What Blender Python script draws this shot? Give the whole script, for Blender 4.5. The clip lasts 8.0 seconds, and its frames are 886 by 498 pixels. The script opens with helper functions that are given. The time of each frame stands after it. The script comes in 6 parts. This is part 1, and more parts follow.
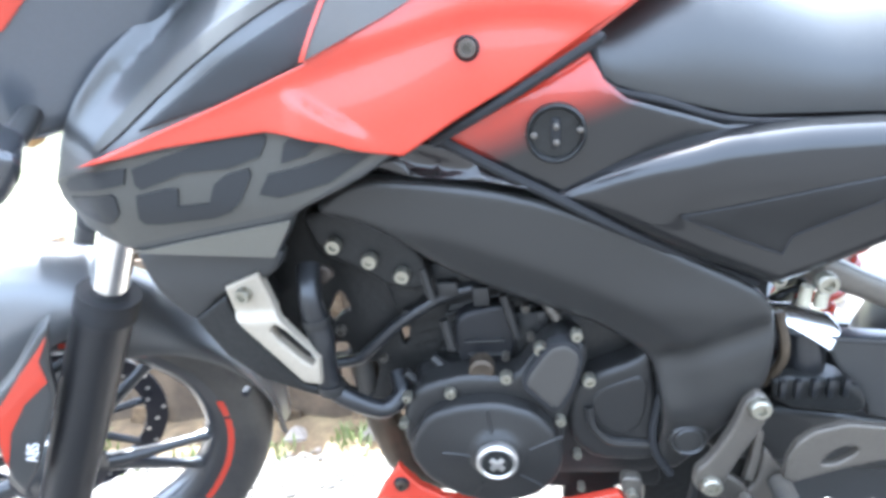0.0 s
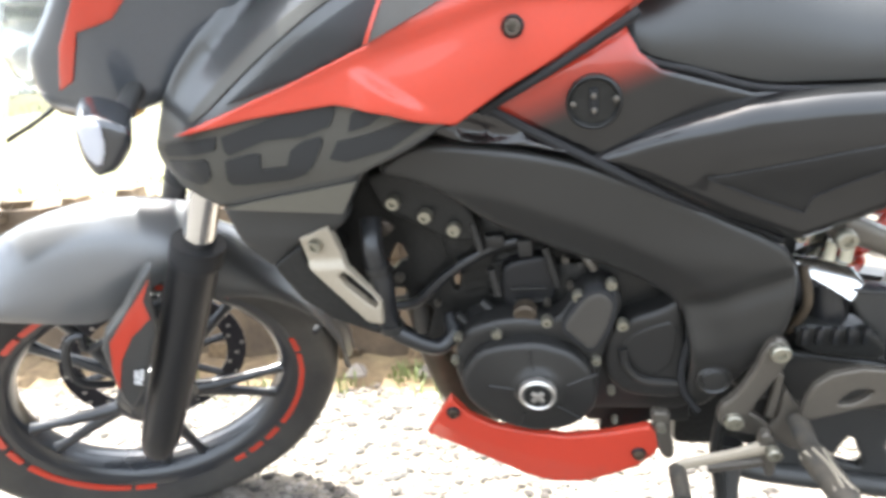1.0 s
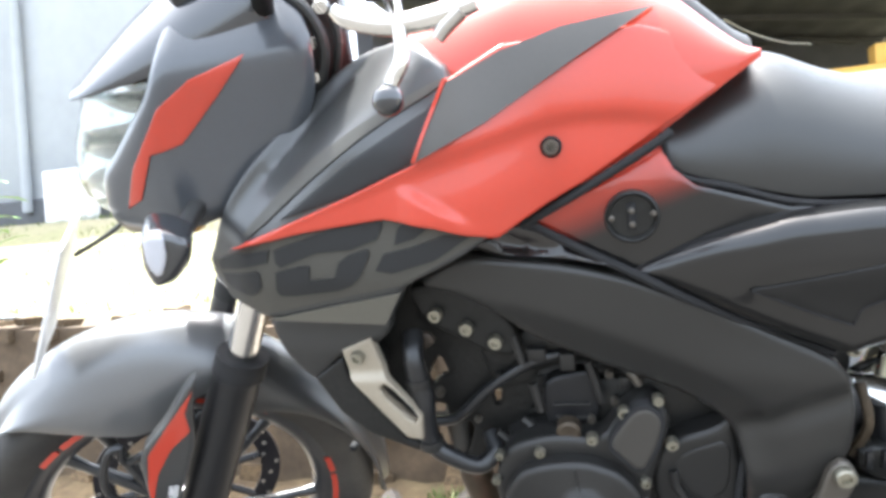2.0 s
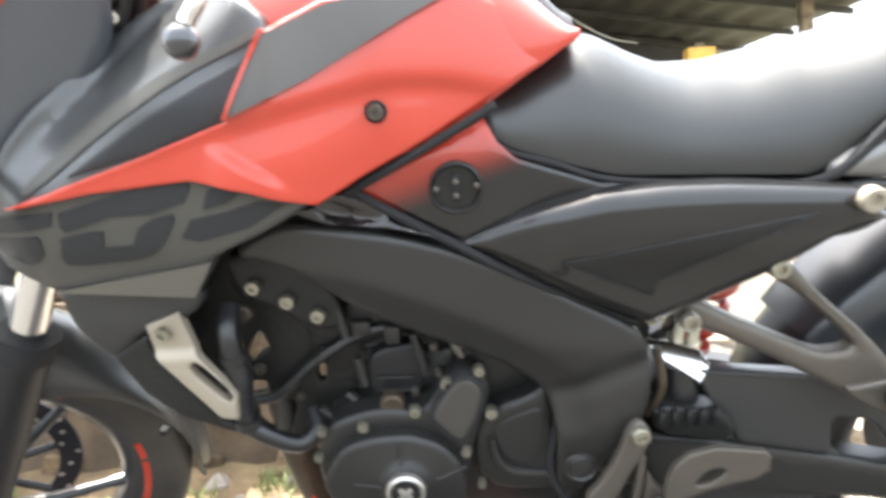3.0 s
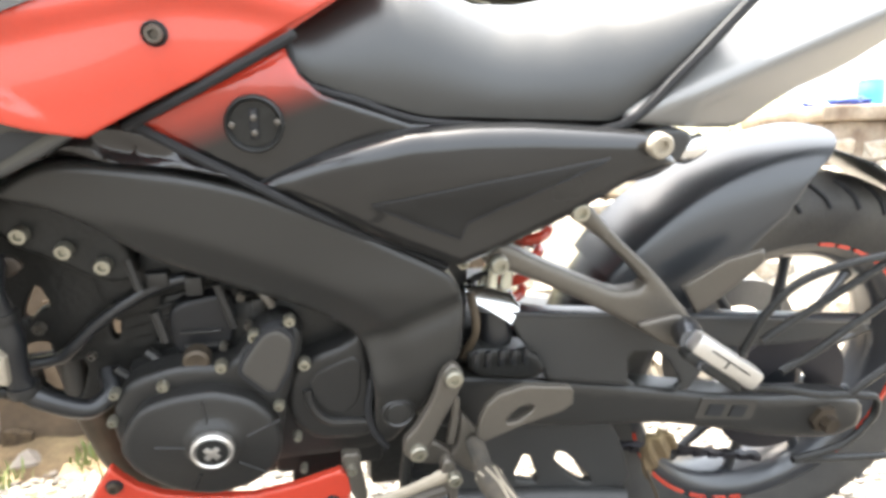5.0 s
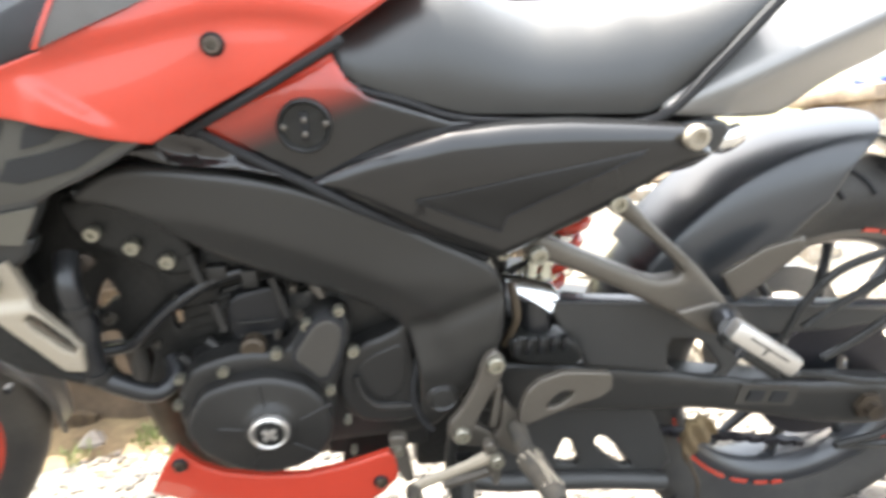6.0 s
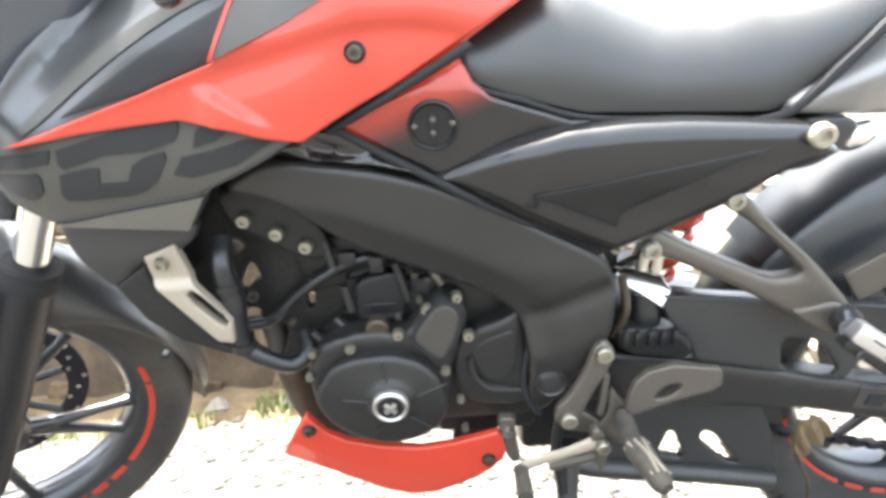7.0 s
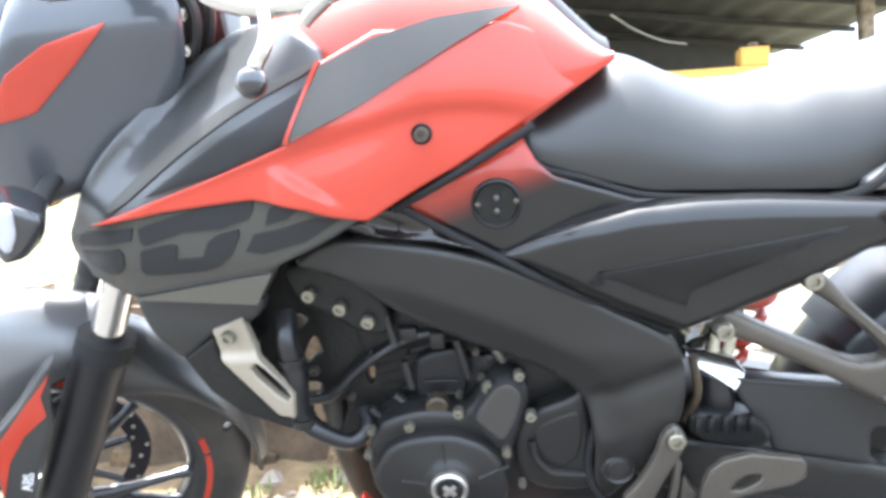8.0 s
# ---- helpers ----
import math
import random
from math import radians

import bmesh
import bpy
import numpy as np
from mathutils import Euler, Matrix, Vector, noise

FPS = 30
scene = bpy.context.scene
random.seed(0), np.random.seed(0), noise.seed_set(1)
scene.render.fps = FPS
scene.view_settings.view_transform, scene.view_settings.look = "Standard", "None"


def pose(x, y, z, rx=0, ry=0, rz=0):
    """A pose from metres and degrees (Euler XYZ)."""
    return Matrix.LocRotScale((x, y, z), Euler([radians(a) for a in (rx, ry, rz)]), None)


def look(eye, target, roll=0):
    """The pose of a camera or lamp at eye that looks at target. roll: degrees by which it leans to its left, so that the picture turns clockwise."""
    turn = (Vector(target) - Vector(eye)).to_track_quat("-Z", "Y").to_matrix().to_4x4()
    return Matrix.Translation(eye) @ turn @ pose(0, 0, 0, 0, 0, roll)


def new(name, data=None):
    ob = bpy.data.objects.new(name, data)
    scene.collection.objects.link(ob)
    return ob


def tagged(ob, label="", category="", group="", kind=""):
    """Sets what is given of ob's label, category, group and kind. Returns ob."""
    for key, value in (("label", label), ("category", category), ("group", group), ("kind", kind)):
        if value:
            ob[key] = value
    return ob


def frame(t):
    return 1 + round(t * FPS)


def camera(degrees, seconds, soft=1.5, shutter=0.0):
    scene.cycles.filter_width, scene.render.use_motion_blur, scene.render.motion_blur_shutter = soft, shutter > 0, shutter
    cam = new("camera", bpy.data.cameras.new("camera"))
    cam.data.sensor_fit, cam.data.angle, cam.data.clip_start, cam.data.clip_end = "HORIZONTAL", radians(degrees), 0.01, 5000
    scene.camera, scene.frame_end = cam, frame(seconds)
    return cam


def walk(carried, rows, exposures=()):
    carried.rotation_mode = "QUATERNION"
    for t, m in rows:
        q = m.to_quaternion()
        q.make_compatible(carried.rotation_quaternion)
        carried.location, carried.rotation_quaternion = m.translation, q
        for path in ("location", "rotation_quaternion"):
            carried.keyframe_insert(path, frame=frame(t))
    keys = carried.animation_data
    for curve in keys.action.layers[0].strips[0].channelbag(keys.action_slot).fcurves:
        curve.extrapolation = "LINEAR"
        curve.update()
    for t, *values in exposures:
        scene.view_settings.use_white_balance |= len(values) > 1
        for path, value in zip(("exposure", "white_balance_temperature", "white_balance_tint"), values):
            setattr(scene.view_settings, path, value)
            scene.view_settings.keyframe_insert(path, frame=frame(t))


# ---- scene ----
cam = camera(69.33, 8.0, soft=3.6, shutter=0.4)
PATH = [  # seconds, place, turn
    (0.0, -0.0345, -0.8813, 0.6210, 83.45, 3.77, 6.05),
    (0.5, -0.0336, -0.9197, 0.6352, 81.32, 3.45, 8.83),
    (0.8, -0.0272, -0.9384, 0.6396, 78.49, 3.60, 8.94),
    (1.0, -0.0201, -0.9471, 0.6398, 78.93, 4.23, 10.82),
    (1.2, -0.0203, -0.9566, 0.6388, 80.63, 4.42, 12.97),
    (1.3, -0.0210, -0.9600, 0.6381, 82.21, 4.63, 14.10),
    (1.5, -0.0211, -0.9598, 0.6373, 85.17, 4.45, 14.87),
    (1.7, -0.0253, -0.9617, 0.6312, 90.27, 4.08, 14.96),
    (2.8, -0.0130, -0.9429, 0.6271, 88.76, 3.09, 4.45),
    (3.0, -0.0048, -0.9349, 0.6209, 87.32, 2.88, 0.52),
    (3.2, 0.0031, -0.9299, 0.6185, 86.29, 2.71, -2.41),
    (3.5, 0.0175, -0.9252, 0.6111, 84.90, 2.49, -5.27),
    (4.0, 0.0249, -0.9204, 0.6151, 82.42, 2.29, -8.74),
    (4.5, 0.0376, -0.9176, 0.6064, 81.97, 2.09, -10.56),
    (4.7, 0.0432, -0.9170, 0.6017, 82.74, 2.17, -11.57),
    (5.8, 0.0448, -0.9260, 0.6116, 83.34, 2.17, -12.04),
    (6.0, 0.0372, -0.9407, 0.6134, 81.94, 3.26, -8.51),
    (6.2, 0.0315, -0.9567, 0.6186, 81.01, 3.38, -6.19),
    (6.5, 0.0168, -0.9672, 0.6216, 80.50, 3.55, -3.69),
    (7.0, 0.0091, -0.9753, 0.6246, 81.24, 3.07, -0.20),
    (7.2, 0.0047, -0.9771, 0.6248, 81.28, 3.43, 1.38),
    (7.5, -0.0038, -0.9779, 0.6238, 83.03, 3.46, 2.70),
    (7.7, -0.0007, -0.9800, 0.6261, 85.30, 3.15, 3.91),
    (7.8, 0.0005, -0.9794, 0.6288, 86.81, 2.94, 4.62),
    (8.0, 0.0008, -0.9746, 0.6305, 87.86, 3.01, 4.66),
]
BASE = 2.58   # stops
walk(cam, [(t, pose(x, y, z, rx, ry, rz)) for t, x, y, z, rx, ry, rz in PATH],
     [(t, BASE + e, k, 7) for t, e, k in ((0.0, 0.80, 5200), (1.0, 0.16, 6100), (1.7, -0.02, 5950), (3.0, 0.08, 6250), (3.5, 0.29, 6450), (4.5, 0.40, 6450), (5.9, 0.18, 6350), (6.5, 0.39, 6200), (7.5, 0.45, 5950), (8.0, 0.36, 5700))])

# ---- light ----
SUN_EL, SUN_AZ = 74, -42         # degrees; the sun stands high, ahead of and behind the motorcycle
world = bpy.data.worlds.new("sky")
scene.world = world
world.use_nodes = True
wn = world.node_tree
sky = wn.nodes.new("ShaderNodeTexSky")
sky.sky_type, sky.sun_disc = "NISHITA", False
sky.sun_elevation, sky.sun_rotation = radians(SUN_EL), radians(SUN_AZ)
sky.dust_density, sky.air_density, sky.ozone_density = 9.0, 0.7, 0.3
wn.nodes["Background"].inputs[1].default_value = 0.09
wn.links.new(sky.outputs[0], wn.nodes["Background"].inputs[0])
haze, both_skies = wn.nodes.new("ShaderNodeBackground"), wn.nodes.new("ShaderNodeAddShader")   # thin bright cloud over the whole sky
haze.inputs[0].default_value, haze.inputs[1].default_value = (0.95, 0.98, 1.0, 1), 0.46
wn.links.new(wn.nodes["Background"].outputs[0], both_skies.inputs[0])
wn.links.new(haze.outputs[0], both_skies.inputs[1])
wn.links.new(both_skies.outputs[0], wn.nodes["World Output"].inputs[0])
sun = new("sun", bpy.data.lights.new("sun", "SUN"))
sun.data.energy, sun.data.angle, sun.data.color = 5.0, radians(0.5), (1.0, 0.95, 0.88)
el, az = radians(SUN_EL), radians(SUN_AZ)
sun.matrix_world = look((math.sin(az) * math.cos(el) * 20, math.cos(az) * math.cos(el) * 20, math.sin(el) * 20), (0, 0, 0))


# ---- materials ----
def material(name, color, rough=0.5, metal=0.0, vary=0.12, scale=40.0, bump=0.0, coat=0.0, second=None, spec=0.5, stain=6.0, coatr=0.06):
    """A surface with grain at one scale and stains at another; second: the colour of the stains."""
    m = bpy.data.materials.new(name)
    m.use_nodes = True
    nt = m.node_tree
    b = nt.nodes["Principled BSDF"]
    tc = nt.nodes.new("ShaderNodeTexCoord")
    fine, coarse = nt.nodes.new("ShaderNodeTexNoise"), nt.nodes.new("ShaderNodeTexNoise")
    fine.inputs["Scale"].default_value, fine.inputs["Detail"].default_value = scale, 6
    coarse.inputs["Scale"].default_value, coarse.inputs["Detail"].default_value = stain, 4
    for n in (fine, coarse):
        nt.links.new(tc.outputs["Object"], n.inputs["Vector"])
    ramp = nt.nodes.new("ShaderNodeMapRange")
    ramp.inputs["From Min"].default_value, ramp.inputs["From Max"].default_value = 0.35, 0.7
    nt.links.new(coarse.outputs["Fac"], ramp.inputs["Value"])
    mix = nt.nodes.new("ShaderNodeMix")
    mix.data_type = "RGBA"
    mix.inputs["A"].default_value = (*color, 1)
    mix.inputs["B"].default_value = (*(second or [c * (1 - 1.5 * vary) for c in color]), 1)
    nt.links.new(ramp.outputs["Result"], mix.inputs["Factor"])
    mul = nt.nodes.new("ShaderNodeMix")
    mul.data_type, mul.blend_type = "RGBA", "MULTIPLY"
    mul.inputs["Factor"].default_value = vary * 2
    nt.links.new(mix.outputs["Result"], mul.inputs["A"])
    nt.links.new(fine.outputs["Fac"], mul.inputs["B"])
    nt.links.new(mul.outputs["Result"], b.inputs["Base Color"])
    rr = nt.nodes.new("ShaderNodeMapRange")
    rr.inputs["To Min"].default_value, rr.inputs["To Max"].default_value = max(rough - 0.08, 0.02), min(rough + 0.08, 1)
    nt.links.new(coarse.outputs["Fac"], rr.inputs["Value"])
    nt.links.new(rr.outputs["Result"], b.inputs["Roughness"])
    b.inputs["Metallic"].default_value, b.inputs["Coat Weight"].default_value = metal, coat
    b.inputs["Coat Roughness"].default_value, b.inputs["Specular IOR Level"].default_value = coatr, spec
    if bump:
        bp = nt.nodes.new("ShaderNodeBump")
        bp.inputs["Strength"].default_value, bp.inputs["Distance"].default_value = min(bump, 1.0), 0.002 * max(bump, 1)
        nt.links.new(fine.outputs["Fac"], bp.inputs["Height"])
        nt.links.new(bp.outputs["Normal"], b.inputs["Normal"])
    return m


RED = material("red_gloss_paint", (0.44, 0.045, 0.024), 0.3, vary=0.05, coat=0.75, scale=300, spec=0.2, coatr=0.03)
GREY_PAINT = material("dark_grey_satin_paint", (0.032, 0.033, 0.033), 0.40, vary=0.08, coat=0.7, scale=300, coatr=0.24, spec=0.5)
STRIPE = material("grey_stripe_decal", (0.085, 0.08, 0.074), 0.4, vary=0.06, scale=300, spec=0.3)
DECAL = material("olive_grey_decal", (0.070, 0.067, 0.058), 0.42, vary=0.08, scale=300, spec=0.3)
FACET = material("olive_grey_facet_paint", (0.125, 0.118, 0.098), 0.42, vary=0.06, scale=300, spec=0.3)
LETTER = material("black_decal", (0.026, 0.027, 0.028), 0.40, vary=0.06, scale=300, spec=0.22)
INSET = material("matt_black_inset", (0.012, 0.012, 0.012), 0.36, vary=0.08, scale=300, spec=0.32)
FRAME = material("charcoal_frame_paint", (0.025, 0.0242, 0.0225), 0.31, vary=0.12, scale=500, bump=0.05, spec=0.42)
PLASTIC = material("black_plastic", (0.033, 0.033, 0.032), 0.46, vary=0.15, scale=700, bump=0.12)
GUM = material("black_gap_and_seal", (0.010, 0.010, 0.011), 0.85, vary=0.1, scale=500)
VINYL = material("black_seat_vinyl", (0.027, 0.027, 0.0255), 0.31, vary=0.14, scale=900, bump=0.2, spec=0.55)
RUBBER = material("tyre_rubber", (0.02, 0.019, 0.018), 0.75, vary=0.2, scale=220, bump=0.3, second=(0.06, 0.055, 0.047), stain=9)
ENGINE = material("dark_grey_cast_engine", (0.026, 0.0253, 0.0242), 0.41, metal=0.3, vary=0.15, scale=420, bump=0.2)
CASTING = material("black_cast_cylinder", (0.026, 0.026, 0.0245), 0.38, vary=0.35, scale=160, bump=0.45, spec=0.28)
TONGUE = material("smooth_grey_cover", (0.062, 0.057, 0.050), 0.5, metal=0.2, vary=0.08, scale=400, spec=0.3)
STEEL = material("zinc_steel", (0.40, 0.38, 0.31), 0.34, metal=0.85, vary=0.15, scale=200)
CHROME = material("chrome", (0.75, 0.74, 0.72), 0.14, metal=1.0, vary=0.04, scale=200)
KNUCKLE = material("dark_polished_steel", (0.16, 0.17, 0.19), 0.25, metal=0.9, vary=0.2, scale=120)
ALLOY = material("brushed_alloy", (0.62, 0.6, 0.57), 0.35, metal=0.9, vary=0.1, scale=300)
HANGER = material("satin_grey_alloy", (0.115, 0.102, 0.085), 0.42, metal=0.45, vary=0.12, scale=300, bump=0.05)
GUARD = material("beige_grey_guard", (0.36, 0.315, 0.245), 0.45, metal=0.3, vary=0.1, scale=250)
SILVER = material("silver_fender_paint", (0.16, 0.163, 0.168), 0.34, metal=0.4, vary=0.05, coat=0.5, scale=500, coatr=0.34)
TAILGREY = material("light_grey_tail_paint", (0.18, 0.177, 0.17), 0.36, metal=0.25, vary=0.05, coat=0.3, scale=500)
RIM = material("black_rim_paint", (0.016, 0.018, 0.022), 0.3, vary=0.1, coat=0.4, scale=300)
DISC = material("brake_disc_steel", (0.34, 0.33, 0.32), 0.35, metal=0.9, vary=0.15, scale=300)
RUST = material("brown_exhaust_steel", (0.12, 0.092, 0.062), 0.5, metal=0.6, vary=0.3, scale=60, second=(0.06, 0.05, 0.045))
CHAIN = material("oily_chain_steel", (0.05, 0.05, 0.06), 0.4, metal=0.8, vary=0.2, scale=300)
WHITE = material("white_plastic", (0.78, 0.78, 0.78), 0.4, vary=0.04)
PEGRUB = material("dusty_peg_rubber", (0.034, 0.032, 0.028), 0.75, vary=0.2, scale=200, second=(0.085, 0.07, 0.05), stain=40)
AMBER = material("amber_lens", (0.5, 0.3, 0.12), 0.25, vary=0.05)
COWL = material("blue_black_cowl_paint", (0.066, 0.072, 0.082), 0.30, vary=0.08, coat=0.9, scale=300, coatr=0.08, spec=0.3)
VISOR = material("glossy_black_visor", (0.02, 0.022, 0.026), 0.2, vary=0.05, coat=1.0, scale=300, coatr=0.1)
HOSE = material("black_hose_rubber", (0.016, 0.0165, 0.018), 0.30, vary=0.15, scale=400, bump=0.08, spec=0.5)
FORKBLACK = material("satin_black_fork", (0.016, 0.016, 0.017), 0.38, vary=0.1, scale=400, spec=0.28)
TRIM = material("glossy_black_trim", (0.020, 0.017, 0.017), 0.14, vary=0.1, scale=300, spec=0.6)
HUGGER = material("satin_black_hugger", (0.024, 0.026, 0.029), 0.34, vary=0.08, scale=500, coat=0.4, coatr=0.22, spec=0.5)
REFLECTOR = material("bright_lamp_reflector", (0.56, 0.60, 0.60), 0.14, metal=0.9, vary=0.25, scale=45)
RESERVOIR = material("translucent_reservoir", (0.68, 0.64, 0.5), 0.35, vary=0.06)


def clear(name, color, rough=0.05):
    m = bpy.data.materials.new(name)
    m.use_nodes = True
    b = m.node_tree.nodes["Principled BSDF"]
    b.inputs["Base Color"].default_value = (*color, 1)
    b.inputs["Roughness"].default_value, b.inputs["Transmission Weight"].default_value, b.inputs["IOR"].default_value = rough, 1.0, 1.45
    return m


LAMPLENS = material("pale_lamp_lens", (0.52, 0.53, 0.58), 0.15, vary=0.06, scale=80)
LENSGLASS = clear("clear_headlight_lens", (0.92, 0.95, 0.95), 0.08)


def fade_paint():
    """Red paint that fades to black along the panel, as sprayed."""
    m = RED.copy()
    m.name = "red_to_black_fade_paint"
    nt = m.node_tree
    b = nt.nodes["Principled BSDF"]
    tc = next(n for n in nt.nodes if n.type == "TEX_COORD")
    dot = nt.nodes.new("ShaderNodeVectorMath")
    dot.operation = "DOT_PRODUCT"
    dot.inputs[1].default_value = (0.33, 0, -0.944)   # across the fade, in the panel's plane
    nt.links.new(tc.outputs["Object"], dot.inputs[0])
    mr = nt.nodes.new("ShaderNodeMapRange")
    mr.interpolation_type = "SMOOTHSTEP"
    mr.inputs["From Min"].default_value, mr.inputs["From Max"].default_value = FADE
    nt.links.new(dot.outputs["Value"], mr.inputs["Value"])
    mx = nt.nodes.new("ShaderNodeMix")
    mx.data_type = "RGBA"
    old = b.inputs["Base Color"].links[0].from_socket
    nt.links.new(old, mx.inputs["A"])
    mx.inputs["B"].default_value = (0.0085, 0.0083, 0.0082, 1)
    b.inputs["Coat Weight"].default_value, b.inputs["Specular IOR Level"].default_value = 0.9, 0.10
    b.inputs["Coat Roughness"].default_value = 0.05
    nt.links.new(mr.outputs["Result"], mx.inputs["Factor"])
    nt.links.new(mx.outputs["Result"], b.inputs["Base Color"])
    return m


FADE = (-0.722, -0.668)
FADEPAINT = fade_paint()
GROUND = material("pale_gravel_ground", (0.25, 0.225, 0.19), 0.9, vary=0.35, scale=90, bump=1.0, second=(0.20, 0.17, 0.125), stain=2.5)
# Ground out of view, made dark so that less light bounces up.
UNSEEN_GROUND = material("dark_unseen_ground", (0.085, 0.080, 0.072), 0.95, vary=0.3, scale=60, bump=1.0, second=(0.06, 0.056, 0.05), stain=2.0)
PEBBLE = material("pale_pebbles", (0.30, 0.275, 0.245), 0.85, vary=0.3, scale=60, second=(0.19, 0.155, 0.12), stain=8)
DIRT = material("brown_earth", (0.15, 0.10, 0.052), 0.95, vary=0.4, scale=40, bump=1.4, second=(0.24, 0.175, 0.09), stain=11)
STONE = material("brown_wall_stone", (0.30, 0.208, 0.112), 0.9, vary=0.45, scale=45, bump=1.8, second=(0.15, 0.10, 0.055), stain=14)
PALESTONE = material("pale_weathered_stone", (0.62, 0.56, 0.46), 0.9, vary=0.3, scale=30, bump=1.2, second=(0.45, 0.36, 0.26), stain=6)
MORTAR = material("earthy_mortar", (0.14, 0.10, 0.062), 0.95, vary=0.3, scale=50, bump=1.0)
CONCRETE = material("stained_concrete", (0.40, 0.33, 0.25), 0.9, vary=0.35, scale=26, bump=1.2, second=(0.15, 0.10, 0.065), stain=9)
SOIL = material("grassy_soil", (0.25, 0.245, 0.125), 0.95, vary=0.3, scale=25, bump=1.0, second=(0.34, 0.30, 0.20), stain=1.2)
GRASS = material("sunlit_grass", (0.17, 0.21, 0.06), 0.7, vary=0.2, scale=20)
LEAF = material("green_leaf", (0.14, 0.30, 0.04), 0.5, vary=0.2, scale=30)
WALLGREY = material("grey_painted_wall", (0.40, 0.42, 0.44), 0.8, vary=0.08, scale=8, second=(0.33, 0.35, 0.37), stain=0.8)
PLINTH = material("dark_grey_plinth", (0.09, 0.095, 0.105), 0.7, vary=0.15, scale=10)
ROOFBOARD = material("weathered_roof_sheet", (0.065, 0.062, 0.064), 0.8, vary=0.25, scale=12, second=(0.045, 0.042, 0.042), stain=1.5)
# Darkened: the shade inside the open shed is part of this colour.
SHADEWALL = material("shed_wall_with_shade", (0.10, 0.10, 0.115), 0.8, vary=0.15, scale=6)
YELLOW = material("yellow_painted_wall", (0.72, 0.43, 0.10), 0.75, vary=0.1, scale=10, second=(0.6, 0.36, 0.09), stain=1.5)
CYAN = material("cyan_plastic", (0.10, 0.55, 0.68), 0.35, vary=0.05)
TARP = material("blue_tarpaulin", (0.03, 0.06, 0.28), 0.5, vary=0.15, scale=60)

# ---- mesh tools ----
LEAN = Matrix.Rotation(radians(17), 4, "X")        # the motorcycle leans on its side stand
SINK = 0.004
RAKE, STEER = radians(25), radians(30.8)
AXIS = Vector((math.sin(RAKE), 0, math.cos(RAKE)))
PIVOT = Matrix.Translation((-0.776, 0, 0))
TURNED = PIVOT @ Matrix.Rotation(STEER, 4, AXIS) @ PIVOT.inverted()   # bars turned to the left lock


def part(name, bm, mat, parent, label="", m=None, sharp=38):
    """Links a bmesh as one mesh object under parent."""
    if m is not None:
        bm.transform(m)
    me = bpy.data.meshes.new(name)
    bmesh.ops.recalc_face_normals(bm, faces=bm.faces)
    for f in bm.faces:
        f.smooth = True
    bm.to_mesh(me)
    bm.free()
    me.set_sharp_from_angle(angle=radians(sharp))
    for one in (mat if isinstance(mat, (list, tuple)) else [mat]):
        me.materials.append(one)
    ob = new(name, me)
    if parent is not None:
        ob.parent = parent
    if label:
        tagged(ob, label)
    return ob


def rounded(pts, times=2, closed=True):
    """Cuts the corners of an outline."""
    for _ in range(times):
        out = []
        n = len(pts)
        for i in range(n if closed else n - 1):
            a, b = pts[i], pts[(i + 1) % n]
            out += [tuple(0.8 * p + 0.2 * q for p, q in zip(a, b)), tuple(0.2 * p + 0.8 * q for p, q in zip(a, b))]
        pts = out if closed else [pts[0], *out[1:-1], pts[-1]]
    return pts


def dense(pts, h):
    out = []
    for i, a in enumerate(pts):
        b = pts[(i + 1) % len(pts)]
        k = max(1, round(math.dist(a, b) / h))
        out += [tuple(p + (q - p) * j / k for p, q in zip(a, b)) for j in range(k)]
    return out


def edge_distance(P, poly):
    A = np.array(poly)
    B = np.roll(A, -1, 0)
    d = B - A
    s = np.clip(((P[:, None] - A) * d).sum(-1) / np.maximum((d * d).sum(-1), 1e-12), 0, 1)
    return np.linalg.norm(P[:, None] - A - s[..., None] * d, axis=-1).min(1)


def inside(P, poly):
    A = np.array(poly)
    B = np.roll(A, -1, 0)
    hit = (A[:, 1] > P[:, None, 1]) != (B[:, 1] > P[:, None, 1])
    xs = A[:, 0] + (P[:, None, 1] - A[:, 1]) / np.where(B[:, 1] == A[:, 1], 1e-9, B[:, 1] - A[:, 1]) * (B[:, 0] - A[:, 0])
    return (hit & (P[:, None, 0] < xs)).sum(1) % 2 == 1


